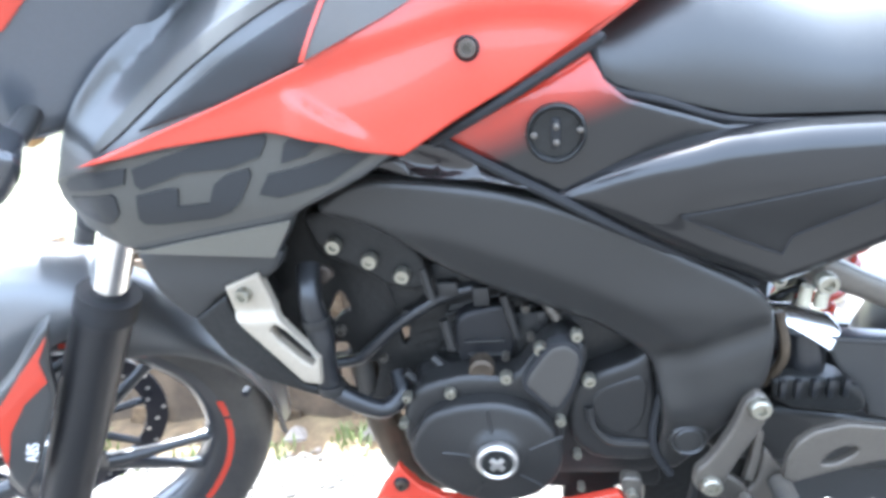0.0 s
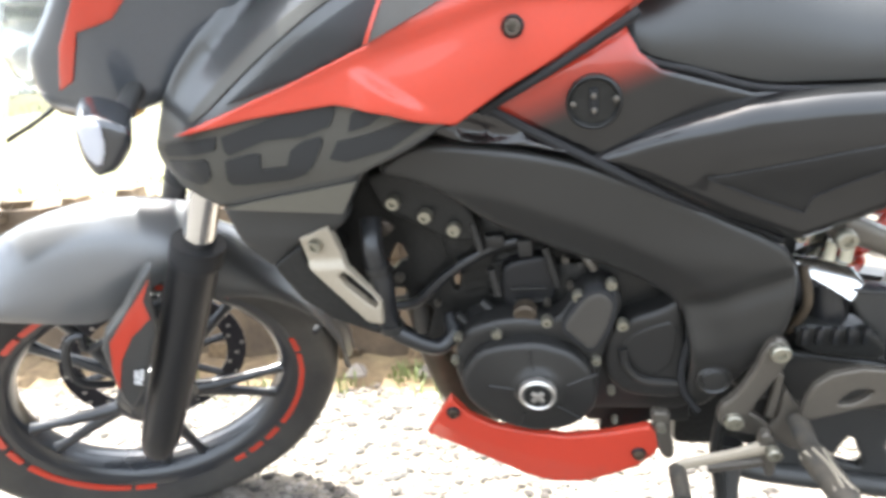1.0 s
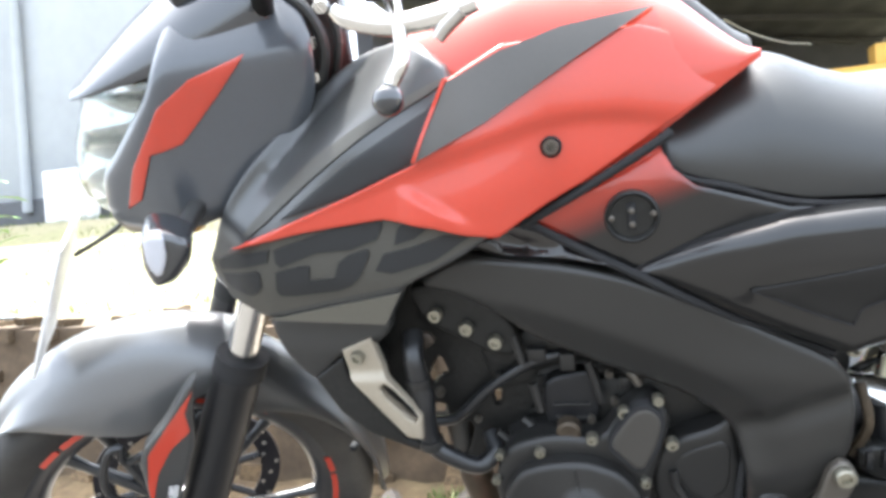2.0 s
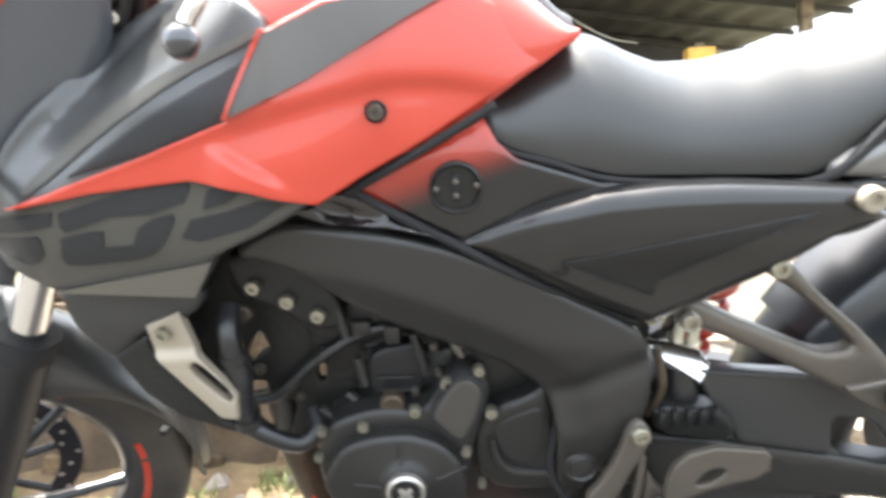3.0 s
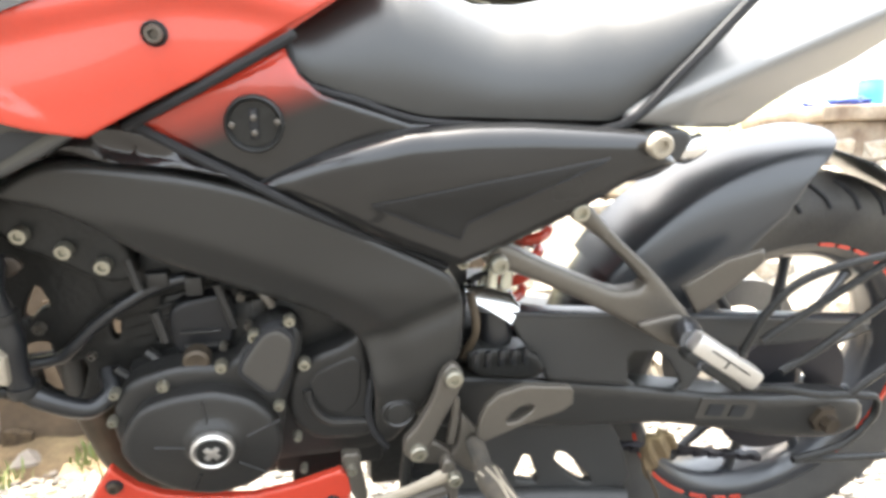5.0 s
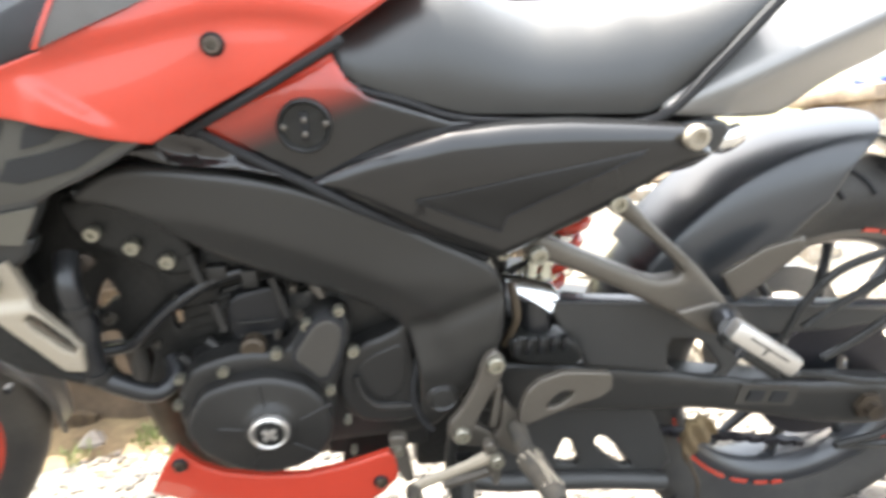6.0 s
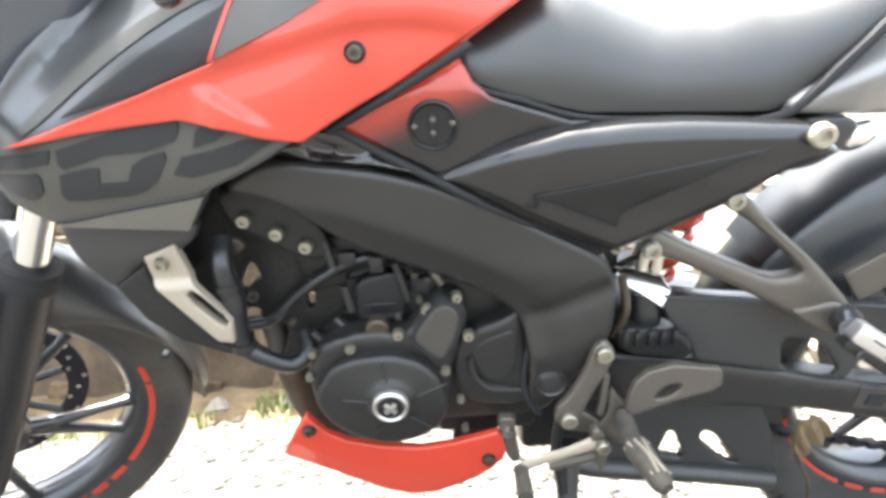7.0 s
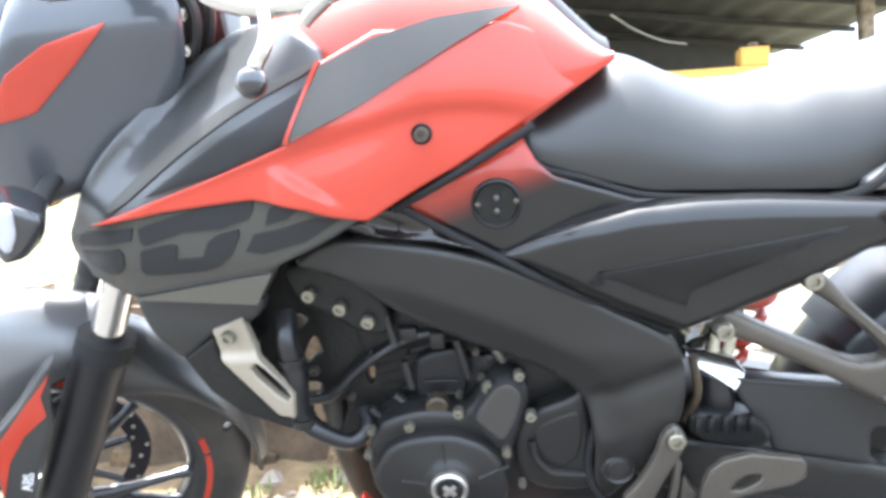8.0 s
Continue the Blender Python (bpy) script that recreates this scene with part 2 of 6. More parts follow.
def panel(outline, depth, thick=0.012, lip=0.008, cell=0.012, corner=2, right=False, holes=()):
    """A moulded panel: an outline in the side view, (x, z), pushed out to depth(x, z), with a rounded lip and real thickness."""
    from mathutils.geometry import delaunay_2d_cdt
    rings = [dense(rounded(outline, corner), cell * 0.7)] + [dense(rounded(h, 1), cell * 0.7) for h in holes]
    A = np.array(rings[0])
    lo, hi = A.min(0), A.max(0)
    gx, gz = np.meshgrid(np.arange(lo[0], hi[0], cell), np.arange(lo[1], hi[1], cell * 0.87))
    gx = gx + (np.arange(gx.shape[0]) % 2)[:, None] * cell / 2
    P = np.stack([gx.ravel(), gz.ravel()], 1)
    keep = inside(P, rings[0]) & (edge_distance(P, rings[0]) > cell * 0.35)
    for h in rings[1:]:
        keep &= ~inside(P, h) & (edge_distance(P, h) > cell * 0.35)
    keep &= np.minimum.reduce([edge_distance(P, r) for r in rings]) > lip * 1.25
    P = P[keep]
    if lip:                                       # even rows of points along the lip
        for n, r in enumerate(rings):
            R = np.array(r)
            along = np.roll(R, -1, 0) - np.roll(R, 1, 0)
            nrm = np.stack([-along[:, 1], along[:, 0]], 1) / np.maximum(np.linalg.norm(along, axis=1), 1e-9)[:, None]
            area = (R[:, 0] * np.roll(R[:, 1], -1) - np.roll(R[:, 0], -1) * R[:, 1]).sum()
            turn = np.sign(area) * (-1 if n else 1)
            for f in ((0.05, 0.16, 0.42, 1.0) if lip < 0.015 else (0.02, 0.05, 0.1, 0.18, 0.3, 0.5, 0.75, 1.0)):
                Q = R + nrm * turn * lip * f
                near = np.minimum.reduce([edge_distance(Q, s) for s in rings])
                P = np.concatenate([P, Q[near > lip * f * 0.93]])
    pts = [Vector(p) for r in rings for p in r]
    edges, at = [], 0
    for r in rings:
        edges += [(at + i, at + (i + 1) % len(r)) for i in range(len(r))]
        at += len(r)
    V, _, F, *_ = delaunay_2d_cdt(pts + [Vector(p) for p in P], edges, [], 1 if not holes else 1, 1e-6)
    V = np.array([tuple(v) for v in V])
    if holes:
        mid = np.array([V[list(f)].mean(0) for f in F])
        ok = np.ones(len(F), bool)
        for h in rings[1:]:
            ok &= ~inside(mid, h)
        F = [f for f, o in zip(F, ok) if o]
    d = np.minimum.reduce([edge_distance(V, r) for r in rings])
    soft = np.where(d < lip, lip - np.sqrt(np.maximum(lip ** 2 - (lip - np.minimum(d, lip)) ** 2, 0)), 0) if lip else 0 * d
    s = -1 if right else 1
    bm = bmesh.new()
    front, back = [], []
    for (x, z), e in zip(V, soft):
        y = depth(x, z) if callable(depth) else depth
        front.append(bm.verts.new((x, s * (y + e), z)))
        back.append(bm.verts.new((x, s * (y + max(thick, lip + 0.002)), z)))
    count = {}
    for f in F:
        bm.faces.new([front[i] for i in f])
        bm.faces.new([back[i] for i in reversed(f)])
        for a, b in zip(f, (*f[1:], f[0])):
            count[(a, b)] = 1
    for a, b in count:
        if (b, a) not in count:
            bm.faces.new((front[b], front[a], back[a], back[b]))
    loose = [v for v in bm.verts if not v.link_faces]
    bmesh.ops.delete(bm, geom=loose, context="VERTS")
    return bm


def both(name, outline, depth, mat, parent, label="", **kw):
    """A panel and its twin on the other side; returns the near one."""
    part(name, panel(outline, depth, right=True, **kw), mat, parent, label)
    return part(name, panel(outline, depth, **kw), mat, parent, label)


def spline(pts, n=6):
    """A smooth line through points."""
    P = [Vector(p) for p in pts]
    P = [2 * P[0] - P[1], *P, 2 * P[-1] - P[-2]]
    out = []
    for a, b, c, d in zip(P, P[1:], P[2:], P[3:]):
        for i in range(n):
            t = i / n
            out.append(0.5 * (2 * b + (c - a) * t + (2 * a - 5 * b + 4 * c - d) * t * t + (3 * b - a - 3 * c + d) * t ** 3))
    return [*out, P[-2]]


def tube(pts, radius, seg=12, n=6, flat=1.0, bm=None, smooth=True):
    """A tube along points; radius: a number or one for each point; flat squeezes it across y."""
    line = spline(pts, n) if smooth else [Vector(p) for p in pts]
    bm = bm or bmesh.new()
    rad = np.interp(np.linspace(0, 1, len(line)), np.linspace(0, 1, len(pts)), radius if hasattr(radius, "__len__") else [radius] * len(pts))
    rings, side = [], None
    for i, p in enumerate(line):
        t = (line[min(i + 1, len(line) - 1)] - line[max(i - 1, 0)]).normalized()
        if side is None:
            side = t.cross(Vector((0, 1, 0)) if abs(t.y) < 0.8 else Vector((1, 0, 0)))
        side = (side - t * side.dot(t)).normalized()
        up = t.cross(side)
        rings.append([bm.verts.new(p + float(rad[i]) * (side * math.cos(a) + up * (math.sin(a) * flat))) for a in np.linspace(0, 2 * math.pi, seg, endpoint=False).tolist()])
    for a, b in zip(rings, rings[1:]):
        for i in range(seg):
            bm.faces.new((a[i], a[(i + 1) % seg], b[(i + 1) % seg], b[i]))
    bm.faces.new(rings[0][::-1])
    bm.faces.new(rings[-1])
    return bm


def lathe(profile, centre, axis="Y", seg=48, bm=None, closed=False):
    """Turns a profile of (radius, along the axis) round an axis through centre."""
    bm = bm or bmesh.new()
    c = Vector(centre)
    rings = []
    for r, h in profile:
        ring = []
        for a in np.linspace(0, 2 * math.pi, seg, endpoint=False).tolist():
            u, v = r * math.cos(a), r * math.sin(a)
            ring.append(bm.verts.new(c + Vector({"Y": (u, h, v), "Z": (u, v, h), "X": (h, u, v)}[axis])))
        rings.append(ring)
    pairs = list(zip(rings, rings[1:])) + ([(rings[-1], rings[0])] if closed else [])
    for a, b in pairs:
        for i in range(seg):
            bm.faces.new((a[i], a[(i + 1) % seg], b[(i + 1) % seg], b[i]))
    if not closed:
        bm.faces.new(rings[0])
        bm.faces.new(rings[-1])
    return bm


def block(lo, hi, bevel=0.004, bm=None, m=None):
    bm2 = bmesh.new()
    bmesh.ops.create_cube(bm2, size=1)
    for v in bm2.verts:
        v.co = Vector([(a + b) / 2 + c * (b - a) for a, b, c in zip(lo, hi, v.co)])
    if bevel:
        bmesh.ops.bevel(bm2, geom=bm2.edges[:], offset=bevel, segments=2, affect="EDGES", profile=0.5)
    if m is not None:
        bm2.transform(m)
    if bm is None:
        return bm2
    me = bpy.data.meshes.new("t")
    bm2.to_mesh(me)
    bm.from_mesh(me)
    bpy.data.meshes.remove(me)
    bm2.free()
    return bm


def join(*many):
    out = many[0]
    for bm in many[1:]:
        me = bpy.data.meshes.new("t")
        bm.to_mesh(me)
        out.from_mesh(me)
        bpy.data.meshes.remove(me)
        bm.free()
    return out


def bolt(x, y, z, r, parent, mat=None, m=None, name="bolt", ring=None):
    """A hexagon-socket bolt head that faces the near side, with its washer."""
    b = lathe([(r, 0.004), (r, -0.004), (r * 0.85, -0.006), (r * 0.5, -0.006), (r * 0.42, -0.002), (0.0005, -0.002)], (x, y, z), seg=14)
    ob = part(name, b, mat or STEEL, parent, m=m)
    if ring:
        part("washer", lathe([(r * 1.32, 0.002), (r * 1.32, -0.001), (r * 1.15, -0.003), (r, -0.001)], (x, y, z), seg=20), ring, ob, m=m)
    return ob


def table(*pairs):
    """A smooth function through (x, value) pairs."""
    xs, vs = [p[0] for p in pairs], [p[1] for p in pairs]
    near = np.linspace(-1, 1, 7) * min(b - a for a, b in zip(xs, xs[1:])) * 0.45
    return lambda x: float(np.interp(x + near, xs, vs).mean())


def step(x):
    x = min(max(x, 0.0), 1.0)
    return x * x * (3 - 2 * x)


def loft(stations, top, foot, width, power=2.4, steps=20, shelf=0.0):
    """A body whose section at each x is an arch from the near side over the top to the far side."""
    bm = bmesh.new()
    rows = []
    for x in stations:
        zt, zb, w = top(x), foot(x), width(x)
        row = [bm.verts.new((x, -w, zb - shelf))] if shelf else []
        for i in range(steps + 1):
            a = math.pi * i / steps
            c, s = math.cos(a), math.sin(a)
            row.append(bm.verts.new((x, -w * math.copysign(abs(c) ** (2 / power), c), zb + (zt - zb) * abs(s) ** (2 / power))))
        if shelf:
            row.append(bm.verts.new((x, w, zb - shelf)))
        rows.append(row)
    for a, b in zip(rows, rows[1:]):
        for i in range(len(a) - 1):
            bm.faces.new((a[i], a[i + 1], b[i + 1], b[i]))
        bm.faces.new((a[-1], a[0], b[0], b[-1]))
    bm.faces.new(rows[0])
    bm.faces.new(rows[-1][::-1])
    bmesh.ops.remove_doubles(bm, verts=bm.verts, dist=1e-5)
    return bm


def fender(centre, rows, thick=0.004, across=16, start=0.42, bend=1.15, round_=0.02, tuck=0.0, sweep=0.0):
    """A mudguard round a wheel: rows of (angle, crown radius, skirt radius, half width); tuck draws the skirt in below a crease, sweep carries the crown past the sides at the first end, in degrees."""
    bm = bmesh.new()
    def sheet(off):
        grid = []
        for ang, crown, skirt, w in fine:
            a = radians(ang)
            ring = []
            for i in range(across + 1):
                u = -1 + 2 * i / across
                y = w * math.copysign(1 - (1 - abs(u)) ** 1.8, u)
                drop = max(0.0, abs(u) - start) / (1 - start)
                y *= 1 - tuck * max(0.0, drop - 0.55)
                r = crown - round_ * min(1, abs(u) / start) ** 2 - (crown - round_ - skirt) * drop ** bend - off
                b = a + radians(sweep) * abs(u) ** 1.5 * max(0.0, 1 - (ang - rows[0][0]) / 18)
                ring.append(bm.verts.new((centre[0] + r * math.cos(b), y * (1 - off * 4), centre[1] + r * math.sin(b))))
            grid.append(ring)
        return grid
    A = np.array(rows, float)
    k = np.linspace(0, len(A) - 1, (len(A) - 1) * 6 + 1)
    ends = np.concatenate([[2 * A[0] - A[1]], A, [2 * A[-1] - A[-2]]])
    soft = np.linspace(-0.6, 0.6, 9)
    fine = [tuple(np.interp(t + soft, range(-1, len(A) + 1), ends[:, j]).mean() for j in range(4)) for t in k]
    g, h = sheet(0), sheet(thick)
    n, m = len(g), across + 1
    for i in range(n - 1):
        for j in range(m - 1):
            bm.faces.new((g[i][j], g[i][j + 1], g[i + 1][j + 1], g[i + 1][j]))
            bm.faces.new((h[i][j], h[i + 1][j], h[i + 1][j + 1], h[i][j + 1]))
    for i in range(n - 1):
        for j in (0, m - 1):
            bm.faces.new((g[i][j], g[i + 1][j], h[i + 1][j], h[i][j]))
    for i in (0, n - 1):
        for j in range(m - 1):
            bm.faces.new((g[i][j], g[i][j + 1], h[i][j + 1], h[i][j]))
    return bm


# ---- the setting ----
def noise_at(x, y, s=1.0):
    return noise.noise(Vector((x * s, y * s, 0.3)))


def lie(x, y):
    """Height of the gravel."""
    return 0.012 * noise_at(x, y, 2.3) + 0.005 * noise_at(x, y, 9)


def bank(x, y):
    """Height of the grassy slope behind the retaining wall."""
    high = 0.5 + 0.55 * step((y - 0.8) / 2.3) + 0.05 * noise_at(x, y, 1.3)
    k = step((x - 0.42) / 0.2)                    # towards the pillar the wall falls back in steps
    return high * (1 - k) + k * min(high, 0.20 - 0.25 * step((x - 3.1) / 0.3) + 0.85 * (y - 0.85))


def sheet_of(xs, ys, height):
    bm = bmesh.new()
    g = [[bm.verts.new((x, y, height(x, y))) for y in ys] for x in xs]
    for a, b in zip(g, g[1:]):
        for i in range(len(a) - 1):
            bm.faces.new((a[i], b[i], b[i + 1], a[i + 1]))
    return bm


WALL_Y = 0.60
xs = sorted({*np.linspace(-3, 3, 121).round(3), *(s * 3 * 1.5 ** k for s in (-1, 1) for k in range(1, 17))})
ys = np.linspace(-0.30, 0.9, 25).round(3).tolist()
ground = part("ground", sheet_of(xs, ys, lie), GROUND, None)
tagged(ground, "pale dusty gravel ground in bright sun", "ground", kind="structure")
# Added dark ground on the camera side, unseen; it limits fill and reflections.
ys = sorted({*np.linspace(-2, -0.30, 35).round(3), *(-2 * 1.5 ** k for k in range(1, 17))})
drive = part("ground", sheet_of(xs, ys, lie), UNSEEN_GROUND, None)
tagged(drive, "unseen ground on the camera side, kept dark to cut bounced light", "ground", kind="structure")
ys = sorted({*np.linspace(0.85, 4.5, 40).round(3), *(4.5 * 1.5 ** k for k in range(1, 15))})
slope = part("ground", sheet_of(xs, ys, bank), SOIL, None)
tagged(slope, "dry grassy slope above the stone retaining wall", "ground", kind="structure")


def stones(count, spread, sizes, seed, height, thin=0.6):
    """Many small stones as one joined mesh."""
    rng = np.random.default_rng(seed)
    ico = bmesh.new()
    bmesh.ops.create_icosphere(ico, subdivisions=1, radius=1)
    base = np.array([v.co[:] for v in ico.verts])
    faces = np.array([[v.index for v in f.verts] for f in ico.faces])
    ico.free()
    V, F = [], []
    for i in range(count):
        x, y = spread(rng)
        s = sizes[0] + (sizes[1] - sizes[0]) * rng.random() ** 2.5
        a = rng.random() * 6.28
        p = base * (1 + 0.3 * (rng.random((len(base), 1)) - 0.5)) * (s, s * (0.6 + 0.5 * rng.random()), s * thin * (0.6 + 0.6 * rng.random()))
        p = p @ np.array([[math.cos(a), math.sin(a), 0], [-math.sin(a), math.cos(a), 0], [0, 0, 1]])
        V.append(p + (x, y, height(x, y) + s * 0.12))
        F.append(faces + i * len(base))
    me = bpy.data.meshes.new("gravel")
    me.from_pydata(np.concatenate(V).tolist(), [], np.concatenate(F).tolist())
    return me


def island_tint(mat, amount=0.55):
    """Each loose piece of a joined mesh takes a shade of its own."""
    nt = mat.node_tree
    b = nt.nodes["Principled BSDF"]
    old = b.inputs["Base Color"].links[0].from_socket
    geo = nt.nodes.new("ShaderNodeNewGeometry")
    mr = nt.nodes.new("ShaderNodeMapRange")
    mr.inputs["To Min"].default_value, mr.inputs["To Max"].default_value = 1 - amount, 1.0 + amount * 0.4
    nt.links.new(geo.outputs["Random Per Island"], mr.inputs["Value"])
    mul = nt.nodes.new("ShaderNodeVectorMath")
    mul.operation = "SCALE"
    nt.links.new(old, mul.inputs[0])
    nt.links.new(mr.outputs["Result"], mul.inputs["Scale"])
    nt.links.new(mul.outputs["Vector"], b.inputs["Base Color"])


def object_tint(mat, amount):
    """Each object takes a shade of its own."""
    island_tint(mat, amount)
    nt = mat.node_tree
    info = nt.nodes.new("ShaderNodeObjectInfo")
    mr = next(n for n in nt.nodes if n.type == "MAP_RANGE" and n.inputs["Value"].is_linked and n.inputs["Value"].links[0].from_node.type == "NEW_GEOMETRY")
    nt.links.new(info.outputs["Random"], mr.inputs["Value"])


object_tint(STONE, 0.5)
object_tint(PALESTONE, 0.35)
island_tint(PEBBLE, 0.8)
me = stones(26000, lambda r: (r.uniform(-2.0, 2.0), r.uniform(-0.30, 0.58)), (0.003, 0.014), 3, lie)
me.materials.append(PEBBLE)
tagged(new("gravel", me), "loose pale gravel stones on the ground", "gravel", kind="stuff")
me = stones(90, lambda r: (r.uniform(-2.2, 2.2), 0.58 - 0.12 * r.random() ** 2), (0.025, 0.07), 8, lie, 0.8)
me.materials.append(PEBBLE)
tagged(new("rubble", me), "larger loose stones along the foot of the wall", "stones", kind="stuff")


def blades(count, spread, tall, wide, seed, height):
    """Grass blades, each a bent strip."""
    rng = np.random.default_rng(seed)
    V, F = [], []
    for i in range(count):
        x, y = spread(rng)
        h, a = tall * (0.4 + rng.random()), rng.random() * 6.28
        d, lean = np.array([math.cos(a), math.sin(a), 0]), rng.random() * 0.7
        o = np.array([x, y, height(x, y) - 0.005])
        side = np.array([-d[1], d[0], 0]) * wide * (0.6 + 0.6 * rng.random())
        k = len(V)
        V += [o - side, o + side, o + d * lean * h * 0.4 + (0, 0, h * 0.6) - side * 0.7, o + d * lean * h * 0.4 + (0, 0, h * 0.6) + side * 0.7, o + d * lean * h + (0, 0, h * (1 - 0.3 * lean))]
        F += [(k, k + 1, k + 3, k + 2), (k + 2, k + 3, k + 4)]
    me = bpy.data.meshes.new("grass")
    me.from_pydata([tuple(v) for v in V], [], F)
    me.materials.append(GRASS)
    return me


island_tint(GRASS, 0.25)
tufts = [(-0.43, 0.50), (-0.40, 0.53), (-0.46, 0.54), (-0.8, 0.45), (-0.74, 0.5), (-1.05, 0.5), (0.5, 0.52), (-0.36, 0.55), (-0.27, 0.50), (-0.58, 0.47), (-0.20, 0.46), (-0.92, 0.42), (-0.33, 0.44)]
def near_tuft(r):
    cx, cy = tufts[r.integers(len(tufts))]
    return cx + r.normal() * 0.022, cy + r.normal() * 0.018
tagged(new("grass_tufts", blades(380, near_tuft, 0.034, 0.0035, 5, lambda x, y: lie(x, y) + 0.02)), "bright green weeds at the foot of the wall", "grass", kind="stuff")
tagged(new("grass", blades(8000, lambda r: (r.uniform(-6, 3.5), 0.85 + 2.4 * r.random()), 0.032, 0.004, 6, bank)), "dry sunlit grass on the slope", "grass", kind="stuff")


def wall_top(x):
    """The wall steps up towards the pillar."""
    return 0.53 + 0.16 * step((x - 0.75) / 0.5) - 0.04 * step((x + 2.2) / 1.4)


def set_back(x, course):
    """How far a course lies behind the foot of the wall."""
    return step((x - 0.42) / 0.2) * course * 0.11


core = bmesh.new()
for x0 in np.arange(-5, 0.5, 0.25):
    block((x0, WALL_Y + 0.012, -0.1), (x0 + 0.25, WALL_Y + 0.4, wall_top(x0 + 0.12) - 0.03), 0, core)
for course in range(7):
    y0 = WALL_Y + 0.03 + course * 0.11
    block((0.5, y0, course * 0.098 - 0.1), (3.3, y0 + 0.3, course * 0.098 + 0.07), 0, core)
retaining = part("wall_north", core, MORTAR, None)
tagged(retaining, "low retaining wall of rough brown stones", "wall", kind="structure")

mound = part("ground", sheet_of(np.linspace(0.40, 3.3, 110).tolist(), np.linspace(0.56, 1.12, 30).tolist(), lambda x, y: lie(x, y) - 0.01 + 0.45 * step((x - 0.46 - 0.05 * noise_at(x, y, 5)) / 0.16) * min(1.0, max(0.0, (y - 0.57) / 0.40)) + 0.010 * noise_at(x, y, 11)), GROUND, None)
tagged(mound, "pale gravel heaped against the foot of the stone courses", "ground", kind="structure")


def rough_stone(seed, soft=0.17, steps=1):
    """A squared stone of unit size with broken edges; a larger soft gives a rounder one."""
    bm = bmesh.new()
    bmesh.ops.create_cube(bm, size=1)
    bmesh.ops.bevel(bm, geom=bm.edges[:], offset=soft, segments=steps, affect="EDGES")
    rng = random.Random(seed)
    for v in bm.verts:
        v.co += Vector([rng.uniform(-0.07, 0.07) for _ in range(3)])
    me = bpy.data.meshes.new("stone")
    bm.to_mesh(me)
    bm.free()
    return me


STONES = [rough_stone(i, 0.33, 2) for i in range(7)]
PALE_STONES = [rough_stone(20 + i) for i in range(7)]
for me in STONES:
    me.materials.append(STONE)
for me in PALE_STONES:
    me.materials.append(PALESTONE)
rng = random.Random(11)


def lay_course(z0, tall, x, end, proud):
    """One uneven course of stones along the wall."""
    while x < end:
        w = tall * rng.uniform(0.9, 2.1)
        h = tall * rng.uniform(0.82, 1.0)
        if z0 + h * 0.8 < wall_top(x + w / 2) + 0.02:
            s = new("stone", rng.choice(PALE_STONES if x > 0.55 or rng.random() < 0.06 else STONES))
            s.parent = retaining
            s.matrix_local = Matrix.LocRotScale((x + w / 2, WALL_Y + proud + set_back(x, z0 / 0.098) + rng.uniform(-0.012, 0.012), z0 + h / 2 + rng.uniform(-0.01, 0.01)), Euler((rng.uniform(-.08, .08), rng.uniform(-.16, .16) if x < 0.4 else rng.uniform(-.05, .05), rng.uniform(-.08, .08))), (w * 0.98, 0.17, h))
        x += w + rng.uniform(0.008, 0.025)


z0 = -0.02
for tall in (0.155, 0.12, 0.15, 0.10, 0.09):       # rough brown rubble
    lay_course(z0, tall, -4.6, 0.42, 0.072)
    z0 += tall + 0.008
for course in range(7):                            # pale squared courses that fall back in steps
    lay_course(course * 0.098, 0.093, 0.45, 3.2, 0.06)
part("earth_strip", sheet_of(np.linspace(-4.6, 0.6, 90).tolist(), np.linspace(0.40, 0.64, 9).tolist(), lambda x, y: lie(x, y) + 0.055 * step((y - 0.42 - 0.05 * noise_at(x, 0, 3)) / 0.2) - 0.004 + 0.012 * noise_at(x, y, 14)), DIRT, retaining, "brown earth at the foot of the wall")

# ---- pillar, container, building and shed ----
pier = new("gate_pillar")
pier.location = (2.225, 1.459, 0)
tagged(pier, "stained concrete pillar at the end of the stone wall", "pillar")
part("shaft", block((-0.210, -0.210, -0.05), (0.210, 0.210, 0.740), 0.014), CONCRETE, pier)
part("capping", block((-0.245, -0.245, 0.740), (0.245, 0.245, 0.800), 0.012), CONCRETE, pier)
tub = new("plastic_container")
tub.location = (2.379, 1.403, 0.800)
tagged(tub, "cyan plastic container standing on the concrete pillar", "container")
part("body", lathe([(0.039, 0.0), (0.050, 0.014), (0.052, 0.105), (0.046, 0.115)], (0, 0, 0), "Z", 24), CYAN, tub)
part("lid", lathe([(0.053, 0.115), (0.055, 0.132), (0.048, 0.139)], (0, 0, 0), "Z", 24), WHITE, tub, "white lid")

house = new("grey_building")
house.location = (-6.2, 3.4, 1.0)
tagged(house, "grey painted building with a dark plinth on the slope", "building")
part("wall", block((-4, 0, 0.31), (3.0, 4, 4.2), 0.01), WALLGREY, house)
part("plinth", block((-4, -0.03, -0.3), (3.0, 3.9, 0.31), 0.01), PLINTH, house, "dark grey plinth")
part("roof", block((-4.3, -0.3, 4.2), (3.3, 4.3, 4.35), 0.02), CONCRETE, house)
part("downpipe", tube([(1.62, -0.06, 0.2), (1.62, -0.06, 2.0), (1.62, -0.06, 4.1)], 0.04, smooth=False), WALLGREY, house)
meter = new("meter_cabinet")
meter.location = (-3.86, 3.05, 1.0)
